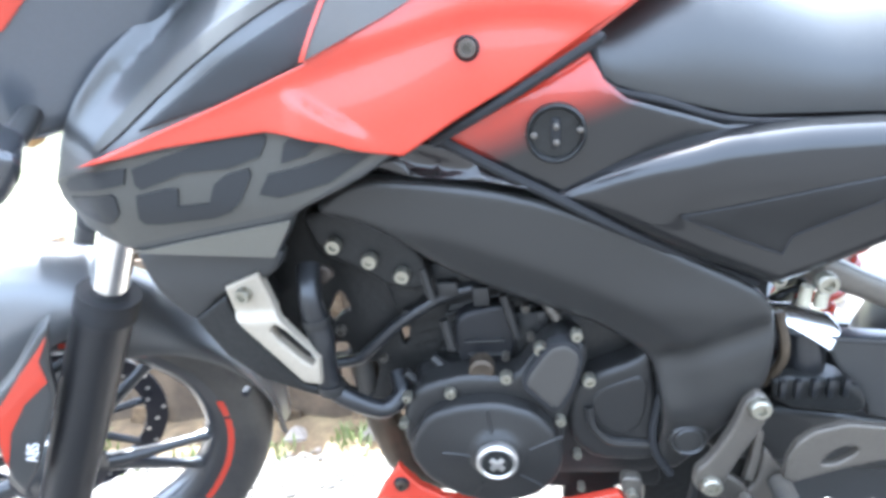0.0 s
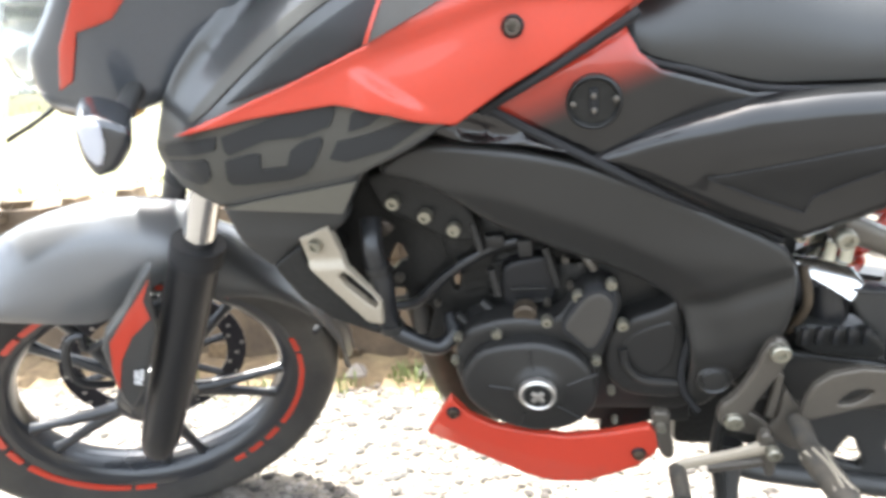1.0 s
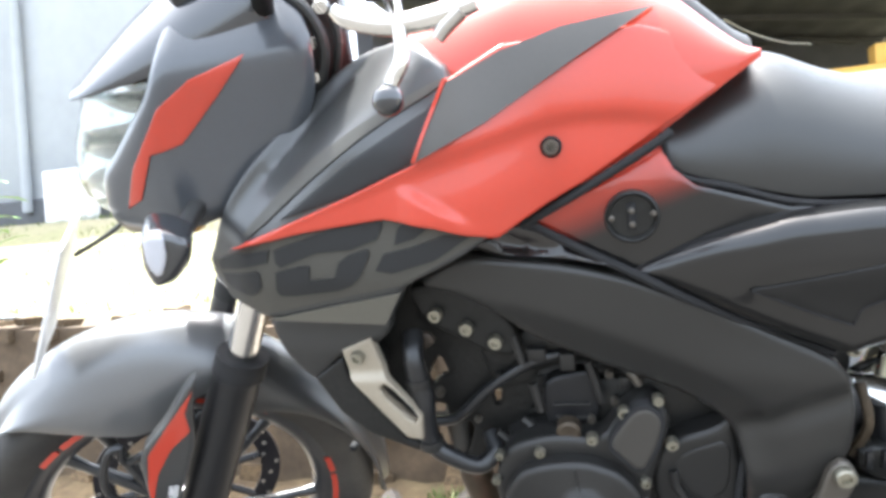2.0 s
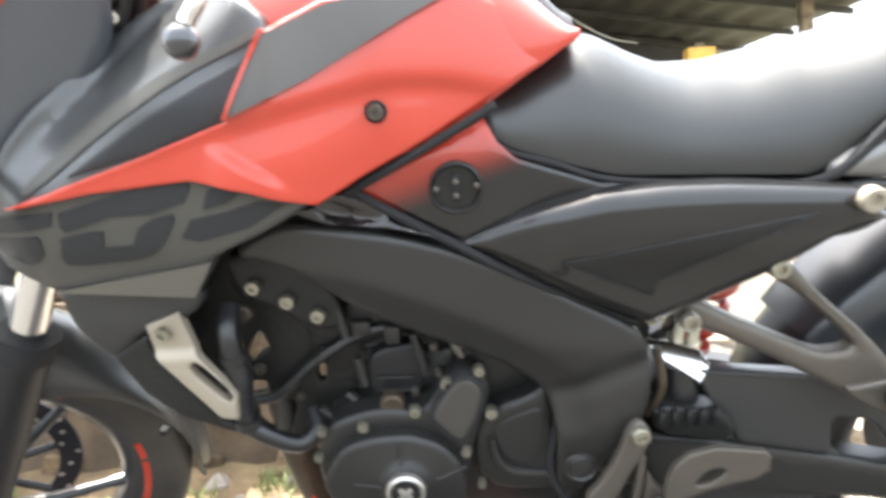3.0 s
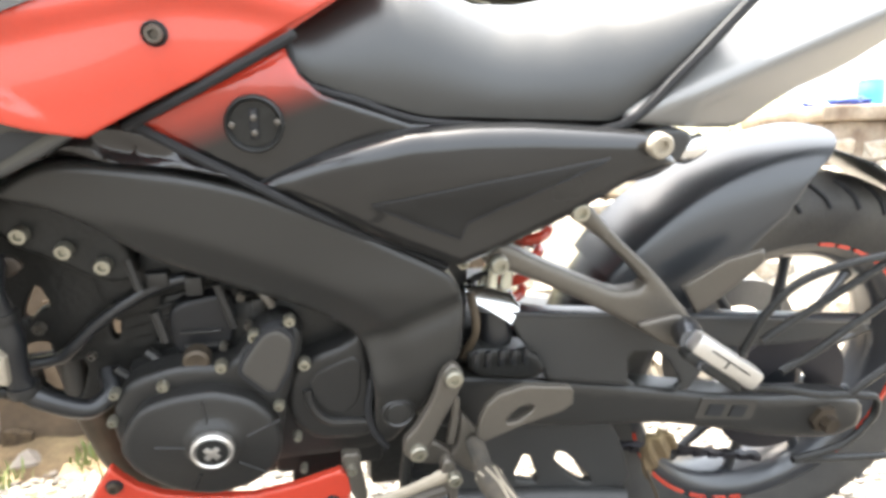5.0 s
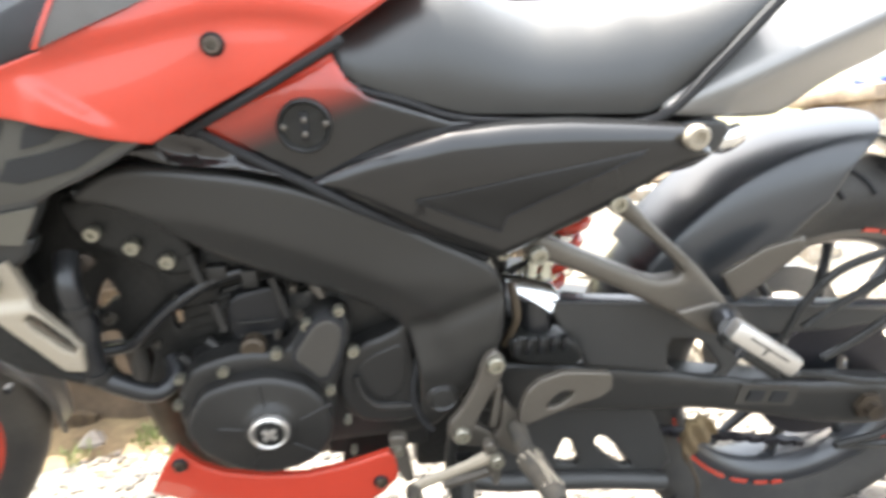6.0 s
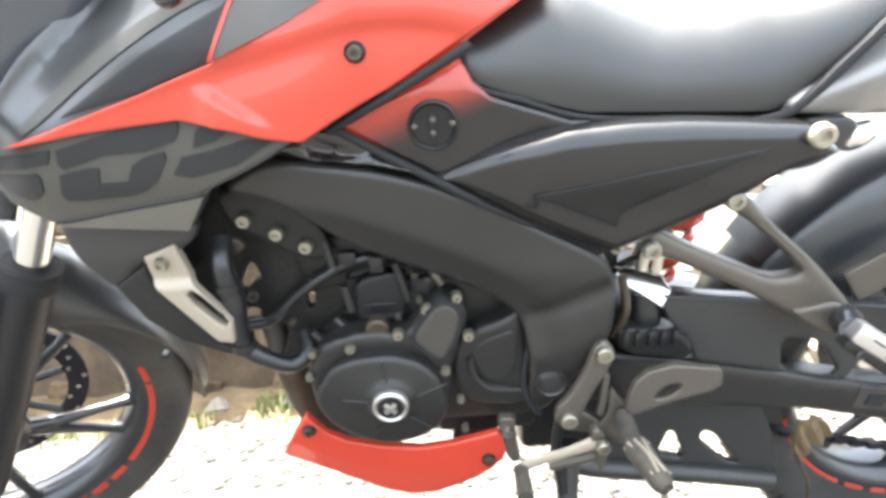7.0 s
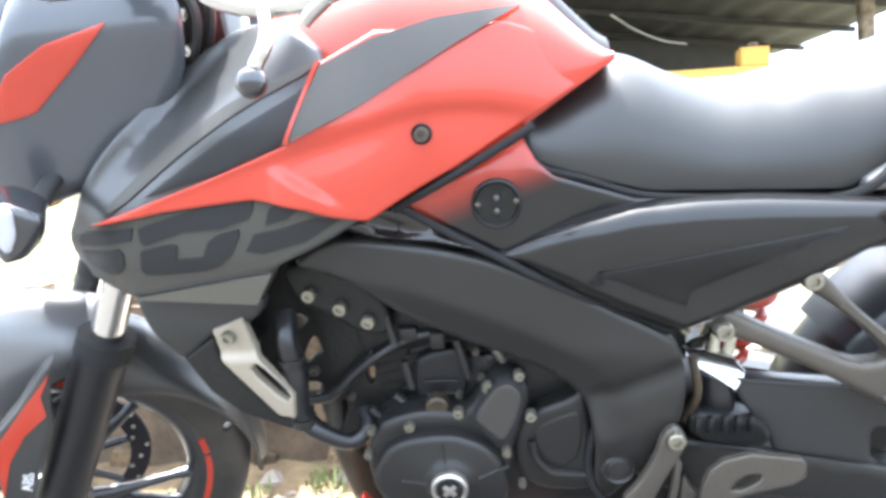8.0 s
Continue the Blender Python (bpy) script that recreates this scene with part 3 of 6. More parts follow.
tagged(meter, "white metal cabinet standing by the grey building", "cabinet")
part("body", block((-0.16, -0.1, 0), (0.16, 0.1, 0.44), 0.01), WHITE, meter)
part("door", block((-0.14, -0.112, 0.03), (0.14, -0.1, 0.41), 0.004), WHITE, meter)

shed = new("shed")
shed.location = (2.6, 6.0, 1.0)
tagged(shed, "open shed with a weathered sheet roof and a yellow wall", "shed")
part("front_wall", block((-1.6, 0, -0.2), (0.32, 0.16, 1.12), 0.01), YELLOW, shed, "yellow painted low wall")
part("pier", block((0.03, -0.01, 1.12), (0.32, 0.17, 1.31), 0.01), YELLOW, shed, "yellow painted wall end")
part("knob", block((0.14, 0.03, 1.31), (0.22, 0.11, 1.37), 0.01), CONCRETE, shed)
# Back and side walls carry the shed's inner shade in their colour.
part("back_wall", block((-5, 3.4, -0.2), (1.6, 3.6, 2.4), 0.0), SHADEWALL, shed, "back wall with the shed's shade put into its colour")
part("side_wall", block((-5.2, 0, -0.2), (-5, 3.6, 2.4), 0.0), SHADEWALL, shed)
roof = bmesh.new()
g = []
for i in range(73):
    x = -5.2 + i * 0.1
    wave = 0.018 * math.sin(i * 1.6)
    g.append([(x, y, 1.98 - 0.16 * (x - 0) * 0.9 + wave + (y + 0.3) * 0.09) for y in (-0.7, 3.8)])
top = [[roof.verts.new((a, b, c + 0.012)) for a, b, c in r] for r in g]
low = [[roof.verts.new((a, b, c)) for a, b, c in r] for r in g]
for i in range(72):
    roof.faces.new((top[i][0], top[i + 1][0], top[i + 1][1], top[i][1]))
    roof.faces.new((low[i][0], low[i][1], low[i + 1][1], low[i + 1][0]))
    for j in (0, 1):
        roof.faces.new((top[i][j], top[i + 1][j], low[i + 1][j], low[i][j]))
part("roof", roof, ROOFBOARD, shed, "weathered corrugated roof sheet")
for y in (0.3, 1.5, 2.8):
    part("rafter", block((-5.2, y - 0.03, -0.09), (2.0, y + 0.03, -0.02), 0.004, m=Matrix.Translation((0, 0, 1.97 + (y + 0.3) * 0.09)) @ Matrix.Rotation(math.atan(0.144), 4, "Y")), ROOFBOARD, shed)
part("cable", tube([(-1.09, 1.0, 2.06), (-0.83, 1.0, 1.87), (-0.51, 1.0, 1.71), (-0.21, 1.0, 1.64)], 0.009, 6), WHITE, shed, "pale hanging cable")
part("post", block((1.25, 0.0, -0.2), (1.37, 0.12, 1.75), 0.004), CONCRETE, shed)

# ---- the motorcycle ----
bike = new("motorcycle")
bike.matrix_world = Matrix.Translation((0, 0, SINK)) @ LEAN
tagged(bike, "red and black sports motorcycle leaning on its side stand, bars turned", "motorcycle")

tank_w = table((-0.30, 0.115), (-0.22, 0.145), (-0.15, 0.157), (-0.06, 0.150), (0.05, 0.126), (0.125, 0.10))
tank_z = table((-0.30, 0.86), (-0.25, 0.89), (-0.19, 0.935), (-0.10, 0.960), (0.0, 0.945), (0.06, 0.91), (0.10, 0.87), (0.125, 0.845))


def tank_y(x, z):
    s = min(max((z - 0.76) / (tank_z(x) - 0.76), 0), 0.999)
    return -tank_w(x) * (1 - s ** 2.4) ** (1 / 2.4)


scoop = table((-0.40, 0.722), (-0.303, 0.755), (-0.246, 0.771), (-0.197, 0.786), (-0.135, 0.800), (-0.083, 0.810), (-0.047, 0.814), (-0.002, 0.811), (0.032, 0.803), (0.1, 0.785))
fold = table((-0.40, 0.80), (-0.194, 0.779), (-0.164, 0.759), (-0.138, 0.744), (-0.118, 0.728), (0.1, 0.60))
def shroud_y(x, z):
    y = -0.183
    y += 0.042 * step((z - 0.80) / 0.12)
    y += 0.04 * step((-0.36 - x) / 0.09)
    y += 0.18 * max(0, 0.69 - z)
    rim = max(0.0, 1 - ((x + 0.416) * 0.665 - (z - 0.735) * 0.746) / 0.060)    # rolls over towards the top edge
    return y - 0.006 * math.cos((z - 0.72) * 22) + 0.055 * min(rim, 1.0) ** 2.0 * step((x + 0.42) / 0.12)


def red_y(x, z):
    base = tank_y(x, z) - 0.006
    wingy = min(shroud_y(x, z) - 0.009, base)
    k = step((-0.06 - x) / 0.09)                 # the wing stands out over the shroud
    d = z - scoop(x)
    dip = 0.0052 * step((0.009 - d) / 0.016) * step((0.09 - x) / 0.10) * step((x + 0.40) / 0.12)      # the lower face lies behind the upper one
    swell = -0.0055 * step((0.002 - d) / 0.055) * step((x + 0.25) / 0.08)
    facet = -0.005 * step((fold(x) - z) / 0.007) * step((x + 0.205) / 0.02) * step((-0.125 - x) / 0.03)
    return base * (1 - k) + wingy * k - 0.004 + dip + swell + facet


tank = part("fuel_tank", loft(np.linspace(-0.24, 0.122, 46), tank_z, lambda x: max(0.76, 0.800 + 0.60 * (x - 0.04)), tank_w, 2.4, 28, shelf=0.006), RED, bike, "glossy red fuel tank")
wing = [(-0.386, 0.729), (-0.256, 0.769), (-0.180, 0.795), (-0.148, 0.862), (-0.10, 0.885), (0.02, 0.885), (0.085, 0.862), (0.114, 0.843), (0.106, 0.834), (0.038, 0.797), (-0.037, 0.757), (-0.116, 0.720), (-0.169, 0.738), (-0.218, 0.748), (-0.304, 0.741)]
side = both("tank_side_cover", wing, red_y, RED, bike, "glossy red tank side cover", thick=0.016, lip=0.0025, cell=0.0042, corner=0)
both("stripe", [(-0.179, 0.797), (-0.147, 0.860), (-0.10, 0.880), (-0.047, 0.893), (0.036, 0.900), (-0.03, 0.868), (-0.115, 0.823)], lambda x, z: red_y(x, z) - 0.0040, STRIPE, tank, "grey stripe decal", thick=0.004, lip=0.0, cell=0.008, corner=0)
both("red_edge", [(-0.1815, 0.797), (-0.1495, 0.864), (-0.146, 0.864), (-0.178, 0.797)], lambda x, z: min(red_y(x, z), shroud_y(x, z)) - 0.0052, RED, side, "red edge line", thick=0.006, lip=0.0, cell=0.006, corner=0)
bolt(-0.063, red_y(-0.063, 0.792) - 0.002, 0.792, 0.0074, side, HANGER, ring=GUM)
part("filler_cap", lathe([(0.045, 0.0), (0.045, 0.008), (0.035, 0.012), (0.001, 0.013)], (-0.12, 0, 0.958), "Z", 28), CASTING, tank, "black filler cap")
part("tank_rear_cover", loft(np.linspace(0.045, 0.128, 8), lambda x: tank_z(x) + 0.014, lambda x: 0.80, table((0.04, 0.045), (0.13, 0.06)), 3.0, 14), PLASTIC, bike, "black plastic cover behind the tank")


shroud_line = [(-0.434, 0.713), (-0.416, 0.735), (-0.392, 0.771), (-0.347, 0.823), (-0.288, 0.877), (-0.244, 0.899), (-0.188, 0.903), (-0.143, 0.866), (-0.150, 0.80), (-0.117, 0.735), (-0.118, 0.724), (-0.159, 0.700), (-0.212, 0.678), (-0.222, 0.660), (-0.241, 0.634), (-0.30, 0.640), (-0.362, 0.647), (-0.418, 0.669), (-0.434, 0.692)]
shroud = both("tank_shroud", shroud_line, shroud_y, GREY_PAINT, bike, "dark grey tank shroud with a worn model decal", thick=0.02, lip=0.004, cell=0.006, corner=1)
over = lambda d: (lambda x, z: shroud_y(x, z) - d)
both("inset", [(-0.325, 0.754), (-0.243, 0.803), (-0.171, 0.838), (-0.147, 0.858), (-0.160, 0.83), (-0.175, 0.798), (-0.247, 0.772)], over(0.002), LETTER, shroud, "black inset", thick=0.005, lip=0.001, cell=0.008, corner=0)
both("edge_line", [(-0.372, 0.742), (-0.30, 0.800), (-0.22, 0.84), (-0.15, 0.866), (-0.153, 0.858), (-0.22, 0.829), (-0.29, 0.788), (-0.36, 0.740)], over(0.0022), DECAL, shroud, "olive grey edge line", thick=0.004, lip=0.0, cell=0.008, corner=1)
both("lower_band", [(-0.428, 0.712), (-0.363, 0.731), (-0.222, 0.748), (-0.122, 0.727), (-0.17, 0.702), (-0.214, 0.680), (-0.30, 0.667), (-0.365, 0.655), (-0.415, 0.668)], over(0.0015), DECAL, shroud, "olive grey band of the worn model decal", thick=0.004, lip=0.0, cell=0.010, corner=0)
for blot in ([(-0.415, 0.710), (-0.407, 0.717), (-0.387, 0.722), (-0.340, 0.727), (-0.345, 0.714), (-0.385, 0.708), (-0.412, 0.704)],
             [(-0.413, 0.699), (-0.360, 0.706), (-0.356, 0.702), (-0.358, 0.688), (-0.367, 0.680), (-0.376, 0.678), (-0.404, 0.683), (-0.410, 0.690)],
             [(-0.335, 0.726), (-0.259, 0.746), (-0.226, 0.748), (-0.221, 0.745), (-0.221, 0.740), (-0.228, 0.729), (-0.255, 0.721), (-0.292, 0.720), (-0.332, 0.708), (-0.336, 0.713)],
             [(-0.338, 0.703), (-0.311, 0.708), (-0.301, 0.707), (-0.305, 0.692), (-0.278, 0.693), (-0.270, 0.709), (-0.258, 0.716), (-0.239, 0.720), (-0.238, 0.714), (-0.251, 0.694), (-0.262, 0.684), (-0.278, 0.679), (-0.324, 0.676), (-0.340, 0.677), (-0.343, 0.683)],
             [(-0.207, 0.737), (-0.202, 0.741), (-0.183, 0.746), (-0.171, 0.740), (-0.191, 0.727), (-0.212, 0.722)],
             [(-0.224, 0.714), (-0.198, 0.718), (-0.164, 0.727), (-0.141, 0.724), (-0.176, 0.704), (-0.219, 0.694), (-0.235, 0.698)]):
    both("decal_bar", blot, over(0.0032), LETTER, shroud, thick=0.004, lip=0.0, cell=0.006, corner=0)
both("lower_facet", [(-0.366, 0.648), (-0.30, 0.659), (-0.216, 0.672), (-0.224, 0.660), (-0.241, 0.635), (-0.30, 0.641)], over(0.0032), FACET, shroud, "olive grey lower facet", thick=0.004, lip=0.0, cell=0.010, corner=0)

both("shroud_trim", [(-0.118, 0.720), (-0.092, 0.720), (-0.03, 0.688), (-0.012, 0.672), (-0.05, 0.680), (-0.16, 0.692), (-0.178, 0.688), (-0.15, 0.708)], lambda x, z: -0.135 - 0.018 * step((0.695 - z) / 0.02) - 0.0022 * math.sin((z + 0.45 * x) * 210), TRIM, bike, "glossy black trim under the tank", thick=0.02, lip=0.006, cell=0.005)

# side panel with lock
waist = table((-0.02, 0.658), (0.0, 0.667), (0.026, 0.679), (0.051, 0.689), (0.077, 0.6985), (0.127, 0.711), (0.189, 0.7150), (0.245, 0.7140), (0.36, 0.706))
def side_y(x, z):
    """The proud lower face of the side panel."""
    return -0.152 - 0.021 * step((x - 0.02) / 0.10) + 0.08 * max(0, 0.66 - z) * step((x - 0.02) / 0.10) - 0.007 * math.exp(-((x - 0.20) / 0.13) ** 2 - ((z - 0.672) / 0.03) ** 2)


plate = both("side_panel", [(-0.090, 0.722), (0.034, 0.779), (0.042, 0.757), (0.060, 0.741), (0.136, 0.715), (0.246, 0.709), (0.368, 0.702), (0.380, 0.69), (0.30, 0.68), (0.20, 0.675), (0.12, 0.655), (0.07, 0.638), (0.03, 0.648), (-0.023, 0.675)], lambda x, z: -0.142 + 0.01 * step((z - 0.74) / 0.04), FADEPAINT, bike, "black side panel fading to red at its top", thick=0.02, lip=0.004, cell=0.010, corner=0)
both("lower_face", [*[(x, waist(x)) for x in np.linspace(-0.004, 0.355, 32).tolist()], (0.370, 0.699), (0.395, 0.676), (0.344, 0.660), (0.296, 0.629), (0.216, 0.591), (0.181, 0.577), (0.121, 0.605), (0.03, 0.648)], side_y, FADEPAINT, plate, "black proud face with a crisp upper crease", thick=0.036, lip=0.016, cell=0.008, corner=0)
# The arrow lies flush; its colour is darkened to read as a recess.
both("arrow_inset", [(0.096, 0.652), (0.20, 0.671), (0.318, 0.688), (0.25, 0.660), (0.185, 0.630), (0.180, 0.612), (0.14, 0.63)], lambda x, z: side_y(x, z) - 0.002, INSET, plate, "matt black arrow-shaped inset", thick=0.005, lip=0.001, cell=0.01, corner=0)
# Dark line in place of the shade along a recess's lower edge.
for k in (-1, 1):
    edge = [(0.098, 0.651), (0.119, 0.641), (0.14, 0.630), (0.16, 0.621), (0.179, 0.613), (0.184, 0.629), (0.216, 0.6445), (0.25, 0.660), (0.284, 0.673), (0.314, 0.686)]
    part("inset_edge_shade", tube([(x, k * (-side_y(x, z) + 0.0012), z) for x, z in edge], 0.0014, 6, smooth=False), GUM, plate)
lock = part("lock", lathe([(0.0245, 0.004), (0.0245, -0.004), (0.0225, -0.006), (0.0205, -0.004), (0.0195, -0.001), (0.001, -0.001)], (0.003, -0.145, 0.719), seg=40), CASTING, plate, "round black seat lock")
part("keyhole", block((-0.001, -0.149, 0.706), (0.007, -0.144, 0.732), 0.002), GUM, lock)
for dx, dz in ((-0.018, 0), (0.0, 0.006), (0.0, -0.007), (0.019, 0.002)):
    part("rivet", lathe([(0.0028, 0.001), (0.0028, -0.002), (0.0015, -0.003)], (0.003 + dx, -0.149, 0.719 + dz), seg=8), HANGER, lock)
# Black tubes in place of the dark gaps round the side panel.
for pts in ([(-0.098, -0.150, 0.719), (-0.035, -0.151, 0.751), (0.03, -0.144, 0.785), (0.040, -0.140, 0.791)], [(-0.096, -0.146, 0.723), (-0.042, -0.148, 0.690), (0.003, -0.15, 0.664), (0.05, -0.15, 0.636), (0.105, -0.149, 0.607), (0.172, -0.146, 0.574)]):
    for s in (1, -1):
        part("seal", tube([(x, y * s, z) for x, y, z in pts], 0.0044, 8), GUM, bike)

# frame
beam_line = [(-0.207, 0.670), (-0.176, 0.688), (-0.150, 0.692), (-0.023, 0.668), (0.069, 0.626), (0.169, 0.577), (0.190, 0.545), (0.190, 0.475), (0.176, 0.452), (0.140, 0.380), (0.118, 0.345), (0.098, 0.36), (0.100, 0.430), (0.091, 0.484), (0.078, 0.503), (0.036, 0.532), (-0.028, 0.558), (-0.099, 0.593), (-0.143, 0.634), (-0.172, 0.652), (-0.203, 0.660)]
spine_line = table((-0.22, 0.662), (-0.10, 0.636), (-0.02, 0.602), (0.06, 0.562), (0.11, 0.526), (0.19, 0.47))


def beam_y(x, z):
    y = -0.148 - 0.010 * step((x - 0.05) / 0.08) * step((z - 0.42) / 0.1) + 0.25 * max(0, 0.43 - z)
    drop = spine_line(x) - z      # below the fold the face turns inwards
    y += 0.32 * (drop + math.sqrt(drop * drop + 0.00003)) * 0.5 * step((z - 0.44) / 0.07) * step((0.15 - x) / 0.05)
    bend = z - (0.497 + 0.40 * (x - 0.093))        # a valley across the knee
    y += 0.0065 * math.exp(-(bend / 0.013) ** 2) * step((x - 0.080) / 0.03) * step((0.20 - x) / 0.02)
    return y - 0.006 * math.exp(-((x - 0.135) / 0.04) ** 2 - ((z - 0.455) / 0.035) ** 2) - 0.004 * math.exp(-((x - 0.12) / 0.05) ** 2 - ((z - 0.56) / 0.022) ** 2)


beam = both("frame_beam", beam_line, beam_y, FRAME, bike, "charcoal perimeter frame beam", thick=0.05, lip=0.007, cell=0.006, corner=2)
part("pivot_cap", lathe([(0.0185, 0.01), (0.0185, -0.001), (0.0165, -0.003), (0.0145, -0.001), (0.0135, -0.001), (0.012, -0.003), (0.001, -0.0032)], (0.124, -0.146, 0.405), seg=28), FRAME, beam)
# Black tube standing in for the dark gap along the inner edge.
part("edge_gap_line", tube([(0.058, -0.132, 0.524), (0.079, -0.132, 0.511), (0.093, -0.132, 0.490), (0.100, -0.132, 0.461), (0.097, -0.132, 0.434), (0.093, -0.132, 0.404), (0.098, -0.132, 0.374), (0.113, -0.132, 0.348)], 0.0042, 8), GUM, beam)
# Added filler block: keeps sunlight from coming through under the tank.
part("sun_filler", block((-0.30, -0.105, 0.66), (-0.04, 0.105, 0.79), 0.02), PLASTIC, bike, "added black filler block that stops the sun under the tank")
part("spine", block((-0.20, -0.07, 0.60), (0.20, 0.07, 0.72), 0.02), CASTING, bike, "black inner frame")
part("head_stock", tube([(-0.395, 0, 0.88), (-0.44, 0, 0.76)], 0.035, 16, smooth=False), CASTING, bike)
part("subframe_rail", tube([(0.12, -0.10, 0.60), (0.30, -0.10, 0.65), (0.38, -0.09, 0.675)], 0.016, 10), CASTING, bike)
part("subframe_rail", tube([(0.12, 0.10, 0.60), (0.30, 0.10, 0.65), (0.38, 0.09, 0.675)], 0.016, 10), CASTING, bike)

# seat and tail
seat_top = table((0.020, 0.800), (0.035, 0.808), (0.08, 0.829), (0.125, 0.846), (0.155, 0.840), (0.19, 0.822), (0.226, 0.808), (0.28, 0.808), (0.33, 0.818), (0.40, 0.832), (0.475, 0.846))
seat_foot = table((0.020, 0.775), (0.035, 0.768), (0.048, 0.752), (0.09, 0.737), (0.152, 0.719), (0.34, 0.711), (0.40, 0.760), (0.475, 0.826))
seat_w = table((0.020, 0.116), (0.035, 0.124), (0.10, 0.128), (0.18, 0.130), (0.30, 0.132), (0.40, 0.130), (0.475, 0.113))
part("seat_base", block((0.06, -0.115, 0.66), (0.40, 0.115, 0.728), 0.01), GUM, bike)
part("seat", loft(np.linspace(0.022, 0.474, 46), seat_top, seat_foot, seat_w, 2.2, 40), VINYL, bike, "black vinyl rider seat")
# Black tube drawn as the dark gap under the seat.
for s in (1, -1):
    part("seat_gap_line", tube([(0.034, -0.128 * s, 0.790), (0.038, -0.131 * s, 0.764), (0.050, -0.132 * s, 0.748), (0.09, -0.133 * s, 0.735), (0.15, -0.137 * s, 0.716), (0.25, -0.140 * s, 0.710), (0.338, -0.142 * s, 0.708), (0.40, -0.133 * s, 0.757), (0.478, -0.114 * s, 0.826)], [0.0032, 0.0032, 0.0032, 0.0032, 0.0032, 0.0032, 0.0050, 0.0062, 0.0062], 8), GUM, bike)


def tail_y(x, z):
    line = 0.716 + 0.345 * (x - 0.34)
    w = 0.142 - 0.14 * max(0, x - 0.42)
    d = z - line
    return -w + min(0.75 * d + 1.25 * math.sqrt(d * d + 0.00003), w - 0.035) - 0.007


both("tail_panel", [(0.338, 0.712), (0.392, 0.752), (0.455, 0.812), (0.50, 0.842), (0.60, 0.872), (0.76, 0.905), (0.80, 0.90), (0.77, 0.855), (0.70, 0.80), (0.62, 0.752), (0.552, 0.730), (0.512, 0.702), (0.495, 0.693), (0.445, 0.698), (0.385, 0.706)], tail_y, TAILGREY, bike, "light grey painted tail panel", thick=0.015, lip=0.005, cell=0.0048, corner=1)
part("pillion_seat", loft(np.linspace(0.49, 0.80, 20), table((0.49, 0.838), (0.55, 0.848), (0.70, 0.866), (0.80, 0.88)), table((0.49, 0.81), (0.60, 0.82), (0.80, 0.86)), table((0.49, 0.040), (0.60, 0.044), (0.80, 0.035)), 2.6, 18), VINYL, bike, "black vinyl pillion seat")
part("tail_bracket", panel([(0.360, 0.704), (0.430, 0.700), (0.415, 0.668), (0.385, 0.65), (0.33, 0.646), (0.30, 0.630), (0.28, 0.628), (0.31, 0.655)], -0.135, 0.02, 0.004), PLASTIC, bike)
part("tail_under", block((0.52, -0.05, 0.70), (0.80, 0.05, 0.77), 0.02, m=Matrix.Translation((0.42, 0, 0.66)) @ Matrix.Rotation(-0.3, 4, "Y") @ Matrix.Translation((-0.42, 0, -0.66))), PLASTIC, bike)
bolt(0.362, -0.180, 0.6985, 0.0120, bike, GUARD, name="grommet")
part("helmet_hook", tube([(0.40, -0.10, 0.672), (0.425, -0.12, 0.677), (0.445, -0.12, 0.684)], [0.009, 0.015, 0.011], 12), CHROME, bike, "bright steel helmet hook")

# engine
engine = part("engine", block((-0.15, -0.115, 0.325), (0.115, 0.115, 0.47), 0.02), ENGINE, bike, "dark grey engine crankcase")
part("sump", block((-0.11, -0.09, 0.292), (-0.005, 0.09, 0.34), 0.012), ENGINE, engine)
part("lower_case", block((-0.012, -0.10, 0.299), (0.112, 0.10, 0.345), 0.006), ENGINE, engine)
part("case_skirt", panel([(0.006, 0.302), (0.004, 0.276), (0.037, 0.283), (0.062, 0.292), (0.071, 0.321), (0.106, 0.324), (0.114, 0.339), (0.067, 0.364), (0.014, 0.343)], -0.100, 0.06, 0.004, 0.006, 1), ENGINE, engine)
part("gearbox", block((-0.06, -0.10, 0.44), (0.10, 0.10, 0.53), 0.02), CASTING, engine)
cover = part("clutch_cover", panel([(-0.157, 0.439), (-0.140, 0.468), (-0.092, 0.482), (-0.042, 0.476), (-0.020, 0.508), (-0.002, 0.524), (0.017, 0.522), (0.031, 0.503), (0.021, 0.462), (0.008, 0.424), (0.002, 0.383), (-0.022, 0.330), (-0.078, 0.315), (-0.138, 0.342), (-0.160, 0.399)], -0.138, 0.03, 0.008, 0.008, 2), ENGINE, engine, "dark grey engine cover")
dome_line = [(-0.147, 0.421), (-0.128, 0.448), (-0.095, 0.459), (-0.058, 0.461), (-0.024, 0.448), (-0.003, 0.421), (0.003, 0.390), (-0.005, 0.362), (-0.029, 0.339), (-0.070, 0.330), (-0.111, 0.344), (-0.140, 0.369), (-0.153, 0.397)]
dome_y = lambda x, z: -0.153 - 0.013 * math.exp(-(((x + 0.066) / 0.060) ** 2 + ((z - 0.403) / 0.048) ** 2)) - 0.005 * step((0.028 - math.hypot(x + 0.063, z - 0.406)) / 0.006)
part("cover_dome", panel(dome_line, dome_y, 0.02, 0.006, 0.005, 2), ENGINE, cover)
